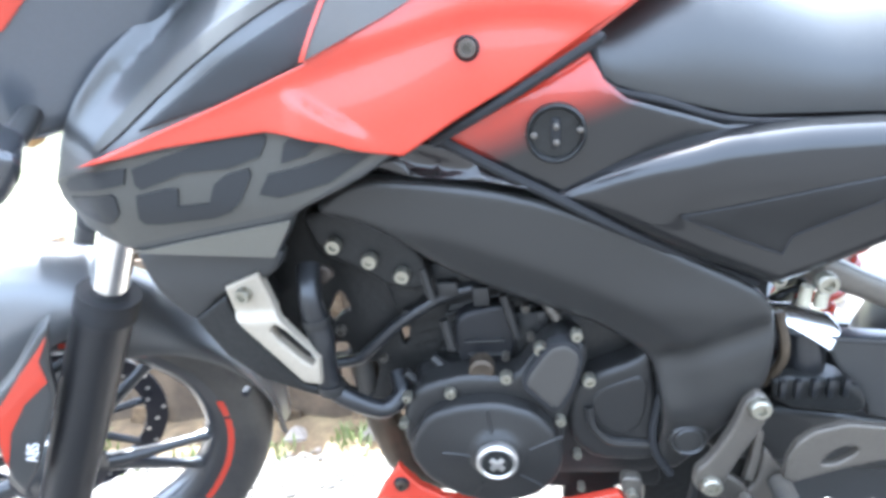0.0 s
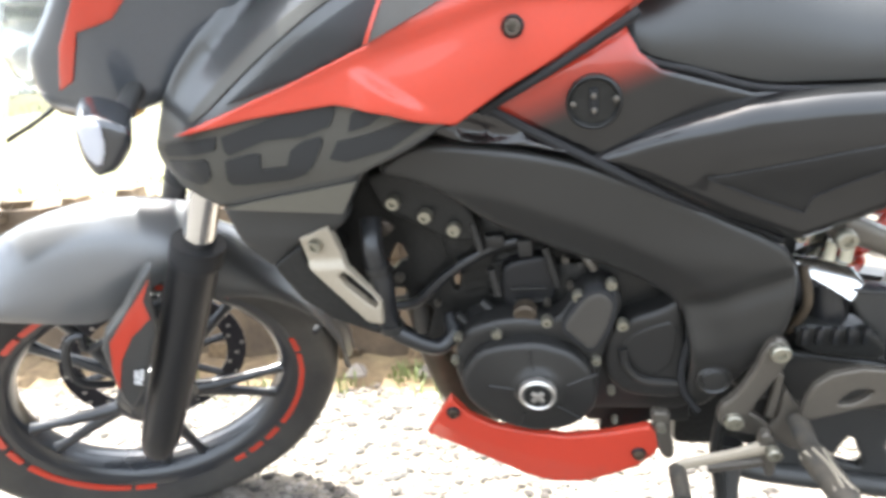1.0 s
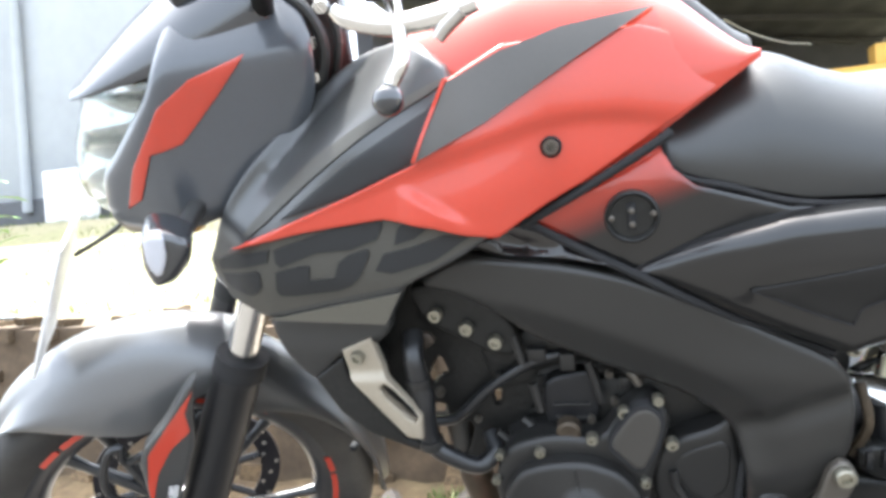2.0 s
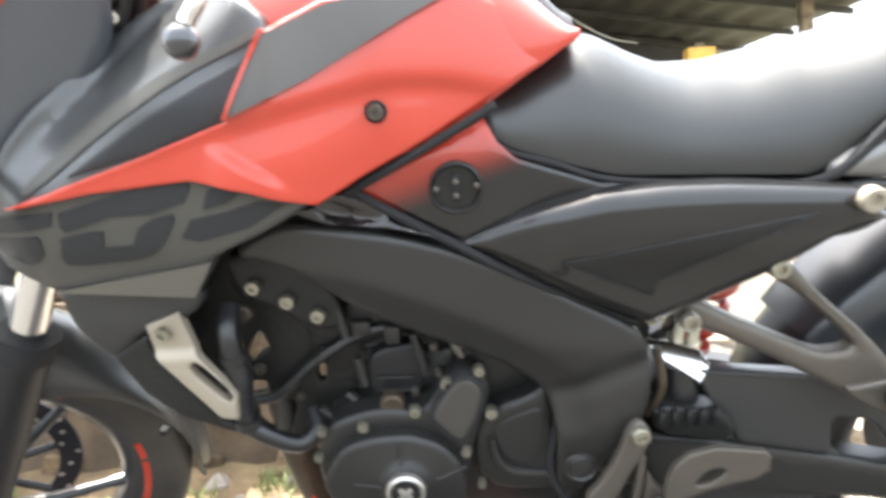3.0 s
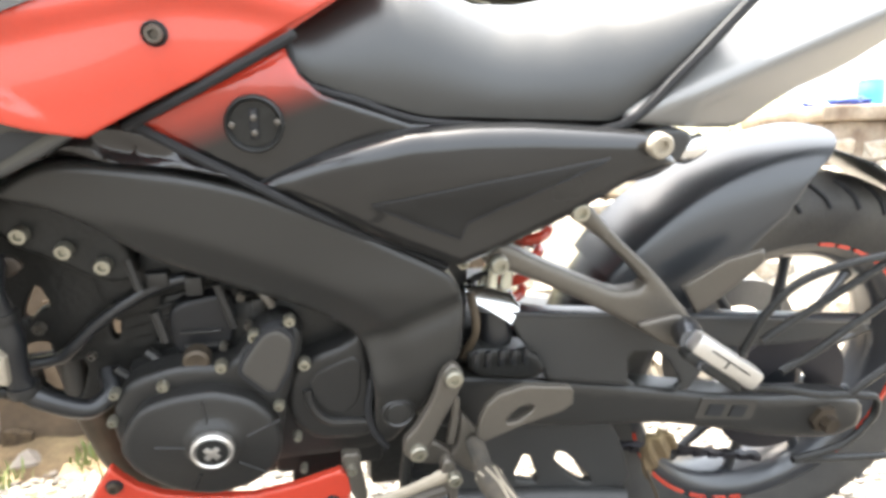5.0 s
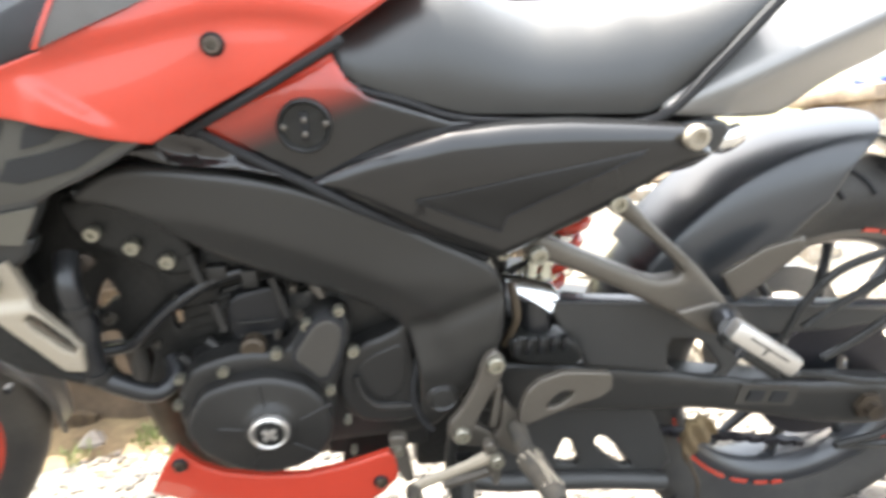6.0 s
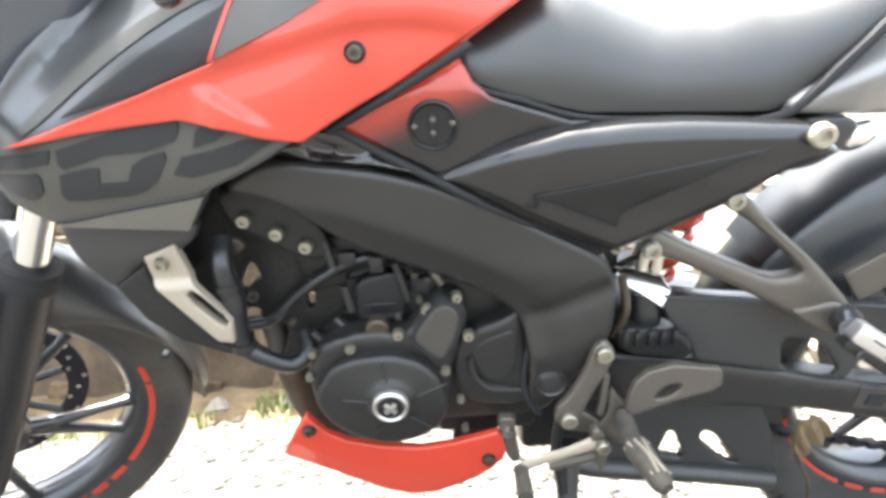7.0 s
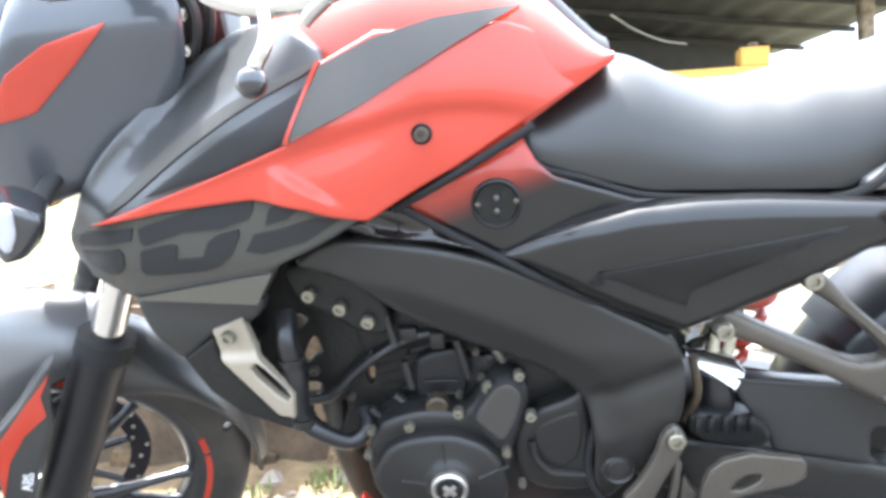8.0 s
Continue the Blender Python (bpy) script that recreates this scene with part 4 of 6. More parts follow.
for a, b in (((-0.118, 0.405), (-0.089, 0.405)), ((-0.070, 0.453), (-0.067, 0.431)), ((-0.043, 0.378), (-0.017, 0.354)), ((-0.091, 0.343), (-0.080, 0.367)), ((-0.031, 0.409), (0.002, 0.420))):
    part("rib", tube([(x, dome_y(x, z) - 0.0002, z) for x, z in ((a[0] + (b[0] - a[0]) * f, a[1] + (b[1] - a[1]) * f) for f in (0, 0.25, 0.5, 0.75, 1))], 0.0017, 6, 2), ENGINE, cover)
emblem = part("emblem", lathe([(0.0205, 0.004), (0.0205, -0.003), (0.0175, -0.005), (0.0155, -0.003), (0.001, -0.003)], (-0.063, -0.173, 0.406), seg=36), ALLOY, cover, "round bright emblem with a plain dark centre")
part("centre", lathe([(0.015, 0.0), (0.015, -0.0045), (0.001, -0.0048)], (-0.063, -0.173, 0.406), seg=30), CASTING, emblem)
for turn in (45, -45):
    part("mark", block((-0.0085, -0.001, -0.0028), (0.0085, 0.001, 0.0028), 0.0006, m=Matrix.Translation((-0.063, -0.1785, 0.406)) @ Matrix.Rotation(radians(turn), 4, "Y")), ALLOY, emblem)
part("tongue_groove", panel([(-0.038, 0.477), (-0.009, 0.520), (0.009, 0.524), (0.024, 0.510), (0.018, 0.473), (-0.003, 0.439), (-0.023, 0.458)], -0.1478, 0.018, 0.001, 0.005), GUM, cover)
part("cover_tongue", panel([(-0.034, 0.478), (-0.008, 0.516), (0.008, 0.520), (0.021, 0.507), (0.014, 0.475), (-0.003, 0.443), (-0.02, 0.462)], -0.149, 0.02, 0.003, 0.005), TONGUE, cover, "smooth grey cover tongue")
guard = part("sprocket_cover", panel([(0.008, 0.412), (0.014, 0.452), (0.034, 0.470), (0.074, 0.484), (0.090, 0.500), (0.098, 0.44), (0.104, 0.375), (0.09, 0.360), (0.037, 0.364), (0.016, 0.385)], -0.128, 0.03, 0.007, 0.007, 1), ENGINE, engine)
part("inner_panel", panel([(0.030, 0.440), (0.042, 0.456), (0.088, 0.473), (0.085, 0.414), (0.065, 0.394), (0.042, 0.408)], -0.1295, 0.01, 0.002, 0.005, 1), ENGINE, guard)
part("cover_lip", tube([(0.030, -0.130, 0.435), (0.034, -0.131, 0.412), (0.050, -0.131, 0.393), (0.075, -0.130, 0.388), (0.098, -0.128, 0.385)], 0.005, 8), ENGINE, guard)
for x, z, r in ((-0.016, 0.511, 0.0066), (0.029, 0.474, 0.0066), (0.001, 0.427, 0.006), (0.017, 0.384, 0.0045), (-0.050, 0.480, 0.0062), (-0.106, 0.464, 0.006), (-0.157, 0.428, 0.005), (0.018, 0.525, 0.006), (0.021, 0.340, 0.004), (-0.122, 0.353, 0.004), (-0.15, 0.46, 0.005)):
    bolt(x, -0.139, z, r, engine)
tilt = Matrix.Translation((-0.07, 0, 0.47)) @ Matrix.Rotation(radians(-12), 4, "Y")
cylinder = part("cylinder", block((-0.065, -0.085, -0.02), (0.06, 0.085, 0.07), 0.01, m=tilt), CASTING, engine, "black finned cylinder")
for k in range(5):
    part("fin", block((-0.072, -0.088, 0.004 + k * 0.013), (0.068, 0.088, 0.010 + k * 0.013), 0.002, m=tilt), CASTING, cylinder)
head = part("cylinder_head", block((-0.075, -0.10, 0.072), (0.07, 0.10, 0.125), 0.012, m=tilt), CASTING, engine)
part("rocker_cover", block((-0.055, -0.09, 0.12), (0.05, 0.09, 0.155), 0.012, m=tilt), CASTING, engine)
for x, z in ((-0.06, 0.08), (-0.03, 0.115), (0.03, 0.11), (0.055, 0.08), (0.0, 0.14)):
    p = tilt @ Vector((x, -0.103, z))
    bolt(p.x, p.y, p.z, 0.006, head, CASTING)
part("head_side_cover", panel([(-0.097, 0.532), (-0.042, 0.543), (-0.036, 0.512), (-0.043, 0.478), (-0.093, 0.467), (-0.103, 0.50)], -0.106, 0.02, 0.004, 0.008), FORKBLACK, engine)
for pts, r in (([(-0.124, -0.115, 0.590), (-0.117, -0.118, 0.558)], 0.0045), ([(-0.109, -0.112, 0.531), (-0.103, -0.114, 0.498)], 0.005), ([(-0.049, -0.112, 0.556), (-0.037, -0.114, 0.508)], 0.0045), ([(-0.126, -0.10, 0.48), (-0.10, -0.108, 0.462), (-0.07, -0.112, 0.468)], 0.006), ([(-0.155, -0.11, 0.47), (-0.135, -0.112, 0.445), (-0.15, -0.112, 0.42)], 0.005)):
    part("pipe_clip", tube(pts, r, 8, smooth=len(pts) > 2), ENGINE, engine)
for lo, hi in (((-0.078, -0.114, 0.545), (-0.062, -0.10, 0.565)), ((-0.113, -0.112, 0.556), (-0.092, -0.10, 0.571)), ((-0.018, -0.114, 0.522), (-0.007, -0.10, 0.536)), ((-0.09, -0.110, 0.500), (-0.05, -0.10, 0.504)), ((-0.088, -0.110, 0.484), (-0.05, -0.10, 0.488))):
    part("bracket", block(lo, hi, 0.002), ENGINE, engine)
for x, z in ((-0.024, 0.507), (-0.05, 0.485), (-0.028, 0.54)):
    bolt(x, -0.110, z, 0.0042, engine, HANGER)
part("sensor", tube([(-0.012, -0.10, 0.55), (-0.004, -0.116, 0.542), (0.002, -0.12, 0.53)], [0.007, 0.006, 0.004], 10), HANGER, engine)
part("oil_window", lathe([(0.013, 0.01), (0.013, -0.004), (0.010, -0.006), (0.001, -0.005)], (-0.074, -0.128, 0.482), seg=20), RUST, engine)
# engine hangers and bolts
part("engine_hanger", panel([(-0.235, 0.655), (-0.19, 0.655), (-0.125, 0.615), (-0.115, 0.57), (-0.145, 0.565), (-0.19, 0.595), (-0.22, 0.61)], -0.118, 0.02, 0.006), CASTING, bike, "black engine hanger plate")
for x, z in ((-0.203, 0.622), (-0.171, 0.605), (-0.142, 0.588)):
    bolt(x, -0.124, z, 0.0078, bike)
part("hanger_tab", panel([(-0.239, 0.594), (-0.229, 0.601), (-0.214, 0.601), (-0.207, 0.591), (-0.219, 0.581), (-0.227, 0.583)], -0.124, 0.006, 0.002, 0.006, 1), RUST, bike, "dusty brown hanger tab")
part("engine_cradle", panel([(-0.30, 0.655), (-0.12, 0.655), (-0.10, 0.56), (-0.125, 0.44), (-0.178, 0.416), (-0.25, 0.430), (-0.262, 0.470), (-0.30, 0.52)], -0.088, 0.012, 0.003, 0.007, 0, holes=([(-0.215, 0.557), (-0.207, 0.533), (-0.220, 0.528), (-0.231, 0.516), (-0.236, 0.523), (-0.224, 0.547)], [(-0.247, 0.486), (-0.230, 0.494), (-0.217, 0.493), (-0.217, 0.477), (-0.247, 0.475)], [(-0.234, 0.462), (-0.215, 0.468), (-0.184, 0.468), (-0.202, 0.417), (-0.234, 0.436)], [(-0.159, 0.516), (-0.148, 0.515), (-0.152, 0.491), (-0.159, 0.490)])), CASTING, bike, "black engine cradle plate")

for x, z, r in ((-0.180, 0.475, 0.0045), (-0.221, 0.511, 0.0062)):
    bolt(x, -0.090, z, r, bike, HANGER)

# radiator, hoses, exhaust
slant = Matrix.Translation((-0.298, 0, 0.56)) @ Matrix.Rotation(radians(-28), 4, "Y")
rad = part("radiator", block((-0.02, -0.125, -0.015), (0.022, 0.125, 0.11), 0.008, m=slant), CASTING, bike, "black radiator")
for k in range(9):
    part("cooling_fin", block((-0.024, -0.12, -0.01 + k * 0.013), (-0.02, 0.12, -0.007 + k * 0.013), 0, m=slant), ENGINE, rad)
both("radiator_guard", [(-0.303, 0.599), (-0.269, 0.612), (-0.258, 0.569), (-0.224, 0.521), (-0.227, 0.493), (-0.244, 0.496), (-0.298, 0.568)], lambda x, z: -0.155 - 0.007 * step((0.575 - z) / 0.012), GUARD, bike, "beige grey metal radiator guard", thick=0.012, lip=0.002, cell=0.004, corner=0, holes=([(-0.268, 0.553), (-0.258, 0.563), (-0.226, 0.522), (-0.234, 0.512)],))
bolt(-0.285, -0.158, 0.592, 0.0075, bike)
both("radiator_shroud", [(-0.385, 0.648), (-0.242, 0.634), (-0.250, 0.612), (-0.265, 0.603), (-0.29, 0.592), (-0.315, 0.585), (-0.343, 0.552), (-0.358, 0.560), (-0.376, 0.60)], lambda x, z: -0.150 + 0.3 * max(0, 0.60 - z), PLASTIC, bike, "black plastic radiator shroud", thick=0.02, lip=0.006)
both("radiator_lower_cover", [(-0.346, 0.561), (-0.309, 0.586), (-0.304, 0.555), (-0.251, 0.482), (-0.229, 0.476), (-0.237, 0.466), (-0.291, 0.489), (-0.323, 0.518)], -0.145, CASTING, bike, "black radiator lower cover", thick=0.03, lip=0.003, cell=0.006, corner=0)
hose = part("coolant_hose", tube([(-0.232, -0.120, 0.60), (-0.229, -0.142, 0.580), (-0.227, -0.142, 0.553), (-0.225, -0.142, 0.529), (-0.227, -0.142, 0.501), (-0.224, -0.142, 0.477), (-0.206, -0.142, 0.460), (-0.178, -0.134, 0.442), (-0.160, -0.12, 0.449), (-0.165, -0.10, 0.462)], [0.012, 0.0105, 0.012, 0.0125, 0.0115, 0.0105, 0.010, 0.010, 0.0095, 0.0095], 14), HOSE, bike, "black rubber coolant hose")
for x, z in ((-0.227, 0.553), (-0.224, 0.477)):
    part("hose_band", lathe([(0.0135, -0.005), (0.0142, 0.0), (0.0135, 0.005)], (x, -0.142, z), "Z", 20), ENGINE, hose)
part("cable", tube([(-0.238, -0.10, 0.477), (-0.209, -0.104, 0.482), (-0.195, -0.106, 0.490), (-0.1635, -0.106, 0.519), (-0.132, -0.107, 0.541), (-0.099, -0.105, 0.557), (-0.05, -0.096, 0.562)], 0.0062, 10), HOSE, bike)
part("down_tube", tube([(-0.192, -0.072, 0.600), (-0.198, -0.073, 0.566), (-0.206, -0.074, 0.50), (-0.2085, -0.074, 0.42)], [0.011, 0.011, 0.0085, 0.012], 14), TONGUE, bike, "dusty frame down tube")
part("exhaust_pipe", tube([(-0.12, -0.02, 0.53), (-0.18, -0.04, 0.52), (-0.207, -0.05, 0.47), (-0.208, -0.05, 0.42), (-0.197, -0.05, 0.348), (-0.18, -0.04, 0.29), (-0.13, -0.02, 0.25), (-0.02, 0.0, 0.245), (0.12, 0.04, 0.25)], 0.021, 14), RUST, bike, "heat-browned steel exhaust pipe")
part("muffler", lathe([(0.02, -0.02), (0.045, 0.0), (0.05, 0.08), (0.045, 0.16), (0.02, 0.18)], (0.12, 0.07, 0.255), "X", 24), CASTING, bike, "black underbody muffler")

# belly pan
def belly_y(x, z):
    """The pan's side, turned in a little below a slanting crease."""
    crease = 0.262 - 0.16 * (x + 0.02) + 1.3 * (x + 0.02) ** 2
    return -0.138 + 0.12 * max(0, crease - z) - 0.05 * max(0, z - 0.31)



belly = part("belly_pan", panel([(-0.170, 0.371), (-0.162, 0.358), (-0.149, 0.341), (-0.126, 0.326), (-0.085, 0.314), (-0.034, 0.308), (0.009, 0.314), (0.043, 0.323), (0.060, 0.328), (0.069, 0.319), (0.073, 0.301), (0.068, 0.283), (0.051, 0.265), (0.019, 0.245), (-0.017, 0.228), (-0.053, 0.225), (-0.087, 0.236), (-0.125, 0.259), (-0.162, 0.281), (-0.209, 0.306), (-0.190, 0.341)], belly_y, 0.01, 0.003, 0.006, 0), RED, bike, "red plastic belly pan")
part("belly_pan", panel([(-0.213, 0.288), (-0.190, 0.33), (-0.168, 0.340), (-0.12, 0.26), (-0.09, 0.22), (-0.125, 0.216), (-0.171, 0.254)], belly_y, 0.01, 0.005, 0.008, 1, right=True), RED, bike, "red plastic belly pan")
bolt(-0.169, -0.141, 0.348, 0.0065, belly, RUST, ring=GUM)
bolt(0.049, -0.140, 0.286, 0.0065, belly, RUST, ring=GUM)
stay = part("belly_stay", panel([(0.062, 0.351), (0.083, 0.349), (0.083, 0.329), (0.087, 0.303), (0.090, 0.281), (0.079, 0.277), (0.071, 0.293), (0.067, 0.319), (0.062, 0.334)], -0.140, 0.012, 0.003, 0.004, 1), HANGER, bike, "worn grey steel stay of the belly pan")
bolt(0.072, -0.142, 0.332, 0.006, stay)

# footrests, lever, stands
mount = part("footrest_bracket", join(panel([(0.166, 0.463), (0.178, 0.473), (0.190, 0.461), (0.187, 0.438), (0.165, 0.394), (0.155, 0.365), (0.143, 0.351), (0.127, 0.361), (0.127, 0.382), (0.140, 0.396), (0.157, 0.429)], -0.166, 0.010, 0.003, 0.005, 1), panel([(0.180, 0.431), (0.188, 0.423), (0.187, 0.393), (0.183, 0.364), (0.175, 0.366), (0.179, 0.398)], -0.162, 0.008, 0.002, 0.005, 0), panel([(0.190, 0.408), (0.202, 0.386), (0.217, 0.370), (0.222, 0.339), (0.213, 0.313), (0.187, 0.334), (0.176, 0.345), (0.188, 0.364)], -0.160, 0.012, 0.004, 0.006, 1), panel([(0.140, 0.367), (0.159, 0.372), (0.179, 0.357), (0.186, 0.336), (0.160, 0.340), (0.144, 0.344)], -0.160, 0.010, 0.003, 0.006, 1)), HANGER, bike, "grey alloy footrest bracket")
bolt(0.178, -0.168, 0.458, 0.010, mount)
bolt(0.142, -0.168, 0.367, 0.010, mount)
part("heel_guard", panel([(0.214, 0.419), (0.227, 0.432), (0.255, 0.440), (0.305, 0.436), (0.310, 0.429), (0.311, 0.413), (0.300, 0.404), (0.245, 0.384), (0.214, 0.372), (0.206, 0.379), (0.208, 0.402)], lambda x, z: -0.172 - 0.02 * step((x - 0.25) / 0.06) * 0.2, 0.008, 0.002, 0.004, 0, holes=([(0.236, 0.394), (0.243, 0.406), (0.253, 0.415), (0.268, 0.414), (0.265, 0.405), (0.251, 0.394)],)), HANGER, bike, "grey alloy heel guard")
peg = part("footrest", join(tube([(0.205, -0.165, 0.368), (0.205, -0.212, 0.365)], 0.0105, 12, smooth=False), tube([(0.205, -0.205, 0.366), (0.207, -0.215, 0.365), (0.219, -0.262, 0.362), (0.222, -0.272, 0.361)], [0.010, 0.0145, 0.0125, 0.008], 12, 4)), PEGRUB, bike, "dusty rubber footrest")
for dx, dz in ((-0.011, 0.009), (-0.004, 0.0135), (0.005, 0.0132), (0.0115, 0.008), (-0.0138, 0.001), (0.0138, 0.0)):
    part("tread", tube([(0.207 + dx, -0.216, 0.365 + dz), (0.213 + dx * 0.4, -0.238, 0.364 + dz * 1.02), (0.219 + dx * 0.85, -0.260, 0.362 + dz * 0.9)], 0.0016, 6, 3), GUARD, peg)
part("peg_feeler", tube([(0.221, -0.268, 0.352), (0.224, -0.274, 0.322)], 0.0042, 8, smooth=False), STEEL, peg)
part("footrest", tube([(0.205, 0.18, 0.370), (0.206, 0.22, 0.366), (0.208, 0.31, 0.366)], [0.012, 0.0165, 0.0150], 12, 4), PEGRUB, bike, "dusty rubber footrest")
part("stand_bracket", block((0.095, -0.085, 0.245), (0.215, 0.085, 0.42), 0.012), CASTING, bike)
gear = part("gear_lever", tube([(0.176, -0.185, 0.350), (0.14, -0.188, 0.339), (0.092, -0.19, 0.325), (0.082, -0.19, 0.318)], [0.0095, 0.0068, 0.0065, 0.0065], 10, flat=0.7), GUARD, bike, "worn steel gear lever")
part("toe_peg", tube([(0.083, -0.19, 0.318), (0.083, -0.235, 0.318)], 0.0095, 10, smooth=False), PEGRUB, gear, "black rubber toe peg")
part("linkage", tube([(0.172, -0.18, 0.352), (0.18, -0.178, 0.325), (0.12, -0.17, 0.300)], 0.007, 8, 4), HANGER, gear)
part("clamp", panel([(0.163, 0.365), (0.170, 0.371), (0.178, 0.363), (0.183, 0.339), (0.182, 0.307), (0.174, 0.307), (0.172, 0.326), (0.164, 0.336)], -0.190, 0.012, 0.003, 0.004, 1), HANGER, gear)
bolt(0.176, -0.196, 0.350, 0.008, gear)
stand = part("side_stand", tube([(0.150, -0.13, 0.30), (0.146, -0.17, 0.20), (0.150, -0.235, 0.075)], [0.016, 0.013, 0.011], 12, 4), PLASTIC, bike, "black side stand, folded out")
part("stand_foot", block((0.115, -0.275, 0.066), (0.195, -0.215, 0.076), 0.004, m=Matrix.Translation((0.15, -0.24, 0.07)) @ Matrix.Rotation(radians(-17), 4, "X") @ Matrix.Translation((-0.15, 0.24, -0.07))), PLASTIC, stand)
part("stand_spring", tube([(0.135, -0.15, 0.36), (0.13, -0.155, 0.31), (0.138, -0.165, 0.25)], 0.007, 8), CASTING, stand)
centre = part("centre_stand", tube([(0.16, -0.10, 0.235), (0.21, -0.10, 0.221), (0.33, -0.10, 0.205), (0.44, -0.10, 0.185)], 0.014, 10), PLASTIC, bike, "black centre stand, folded up")
part("stand_web", panel([(0.21, 0.345), (0.30, 0.335), (0.40, 0.325), (0.43, 0.27), (0.455, 0.195), (0.36, 0.192), (0.25, 0.205), (0.19, 0.24)], -0.095, 0.012, 0.003, 0.008, 1, holes=([(0.295, 0.285), (0.279, 0.236), (0.320, 0.224)], [(0.337, 0.274), (0.354, 0.267), (0.397, 0.212), (0.376, 0.215), (0.336, 0.255)])), PLASTIC, centre)
part("stand_leg", tube([(0.16, 0.10, 0.235), (0.33, 0.10, 0.205), (0.44, 0.10, 0.185)], 0.014, 10), PLASTIC, centre)

part("stand_hook", panel([(0.455, 0.260), (0.457, 0.283), (0.471, 0.295), (0.492, 0.291), (0.502, 0.270), (0.491, 0.255), (0.476, 0.247), (0.473, 0.218), (0.461, 0.224)], lambda x, z: -0.112 - 0.004 * math.sin(x * 300 + z * 170), 0.012, 0.004, 0.006, 1), DIRT, centre, "mud-caked brown hook")
part("cord", tube([(0.457, -0.118, 0.243), (0.469, -0.118, 0.218), (0.481, -0.118, 0.192), (0.485, -0.118, 0.163), (0.483, -0.118, 0.136)], 0.0022, 6), RUST, centre)

# pillion footrest hanger
hang = part("rear_hanger", panel([(0.288, 0.641), (0.312, 0.636), (0.344, 0.601), (0.396, 0.555), (0.448, 0.498), (0.454, 0.479), (0.441, 0.459), (0.415, 0.469), (0.373, 0.495), (0.338, 0.515), (0.298, 0.536), (0.247, 0.561), (0.214, 0.572), (0.204, 0.586), (0.210, 0.597), (0.226, 0.598), (0.269, 0.575), (0.307, 0.557), (0.354, 0.535), (0.380, 0.537), (0.385, 0.544), (0.361, 0.569), (0.326, 0.599), (0.290, 0.624)], lambda x, z: -0.152 - 0.05 * max(0, x - 0.22), 0.020, 0.008, 0.005, 1), HANGER, bike, "grey alloy pillion footrest hanger")
part("gusset", panel([(0.375, 0.499), (0.404, 0.504), (0.426, 0.508), (0.444, 0.492), (0.448, 0.476), (0.435, 0.463), (0.410, 0.473)], -0.167, 0.012, 0.004, 0.006, 1), HANGER, hang)
bolt(0.297, -0.166, 0.632, 0.0095, hang)
bolt(0.220, -0.164, 0.581, 0.0095, hang)
bolt(0.187, -0.15, 0.580, 0.0065, hang)
part("hanger_plate", panel([(0.45, 0.52), (0.50, 0.55), (0.545, 0.56), (0.55, 0.545), (0.50, 0.50), (0.475, 0.483)], -0.13, 0.006, 0.002, 0.01, 0), HANGER, hang)
foot = part("pillion_footrest", tube([(0.436, -0.165, 0.488), (0.428, -0.185, 0.493), (0.418, -0.205, 0.499)], [0.0155, 0.016, 0.011], 16), KNUCKLE, bike, "folded-out bright alloy pillion footrest")
tip = Matrix.Translation((0.408, -0.208, 0.508)) @ Matrix.Rotation(radians(33), 4, "Y") @ Matrix.Rotation(radians(-12), 4, "Z")
pad = part("pad", block((0.008, -0.012, -0.0105), (0.094, 0.012, 0.0125), 0.006, m=tip), ALLOY, foot, "bright alloy pad")
for lo, hi in (((0.026, -0.0130, 0.0030), (0.076, -0.0112, 0.0048)), ((0.048, -0.0130, -0.0050), (0.0498, -0.0112, 0.0048))):
    part("slot", block(lo, hi, 0.0005, m=tip), CASTING, pad)
part("pad_rubber", block((0.010, -0.008, -0.021), (0.084, 0.014, -0.009), 0.004, m=tip), CASTING, foot, "black underside with a round recess")
part("recess", lathe([(0.006, 0.002), (0.0058, -0.0015), (0.0045, -0.0018), (0.004, 0.0), (0.001, 0.0)], tuple(tip @ Vector((0.030, -0.008, -0.0155))), seg=16), KNUCKLE, foot)

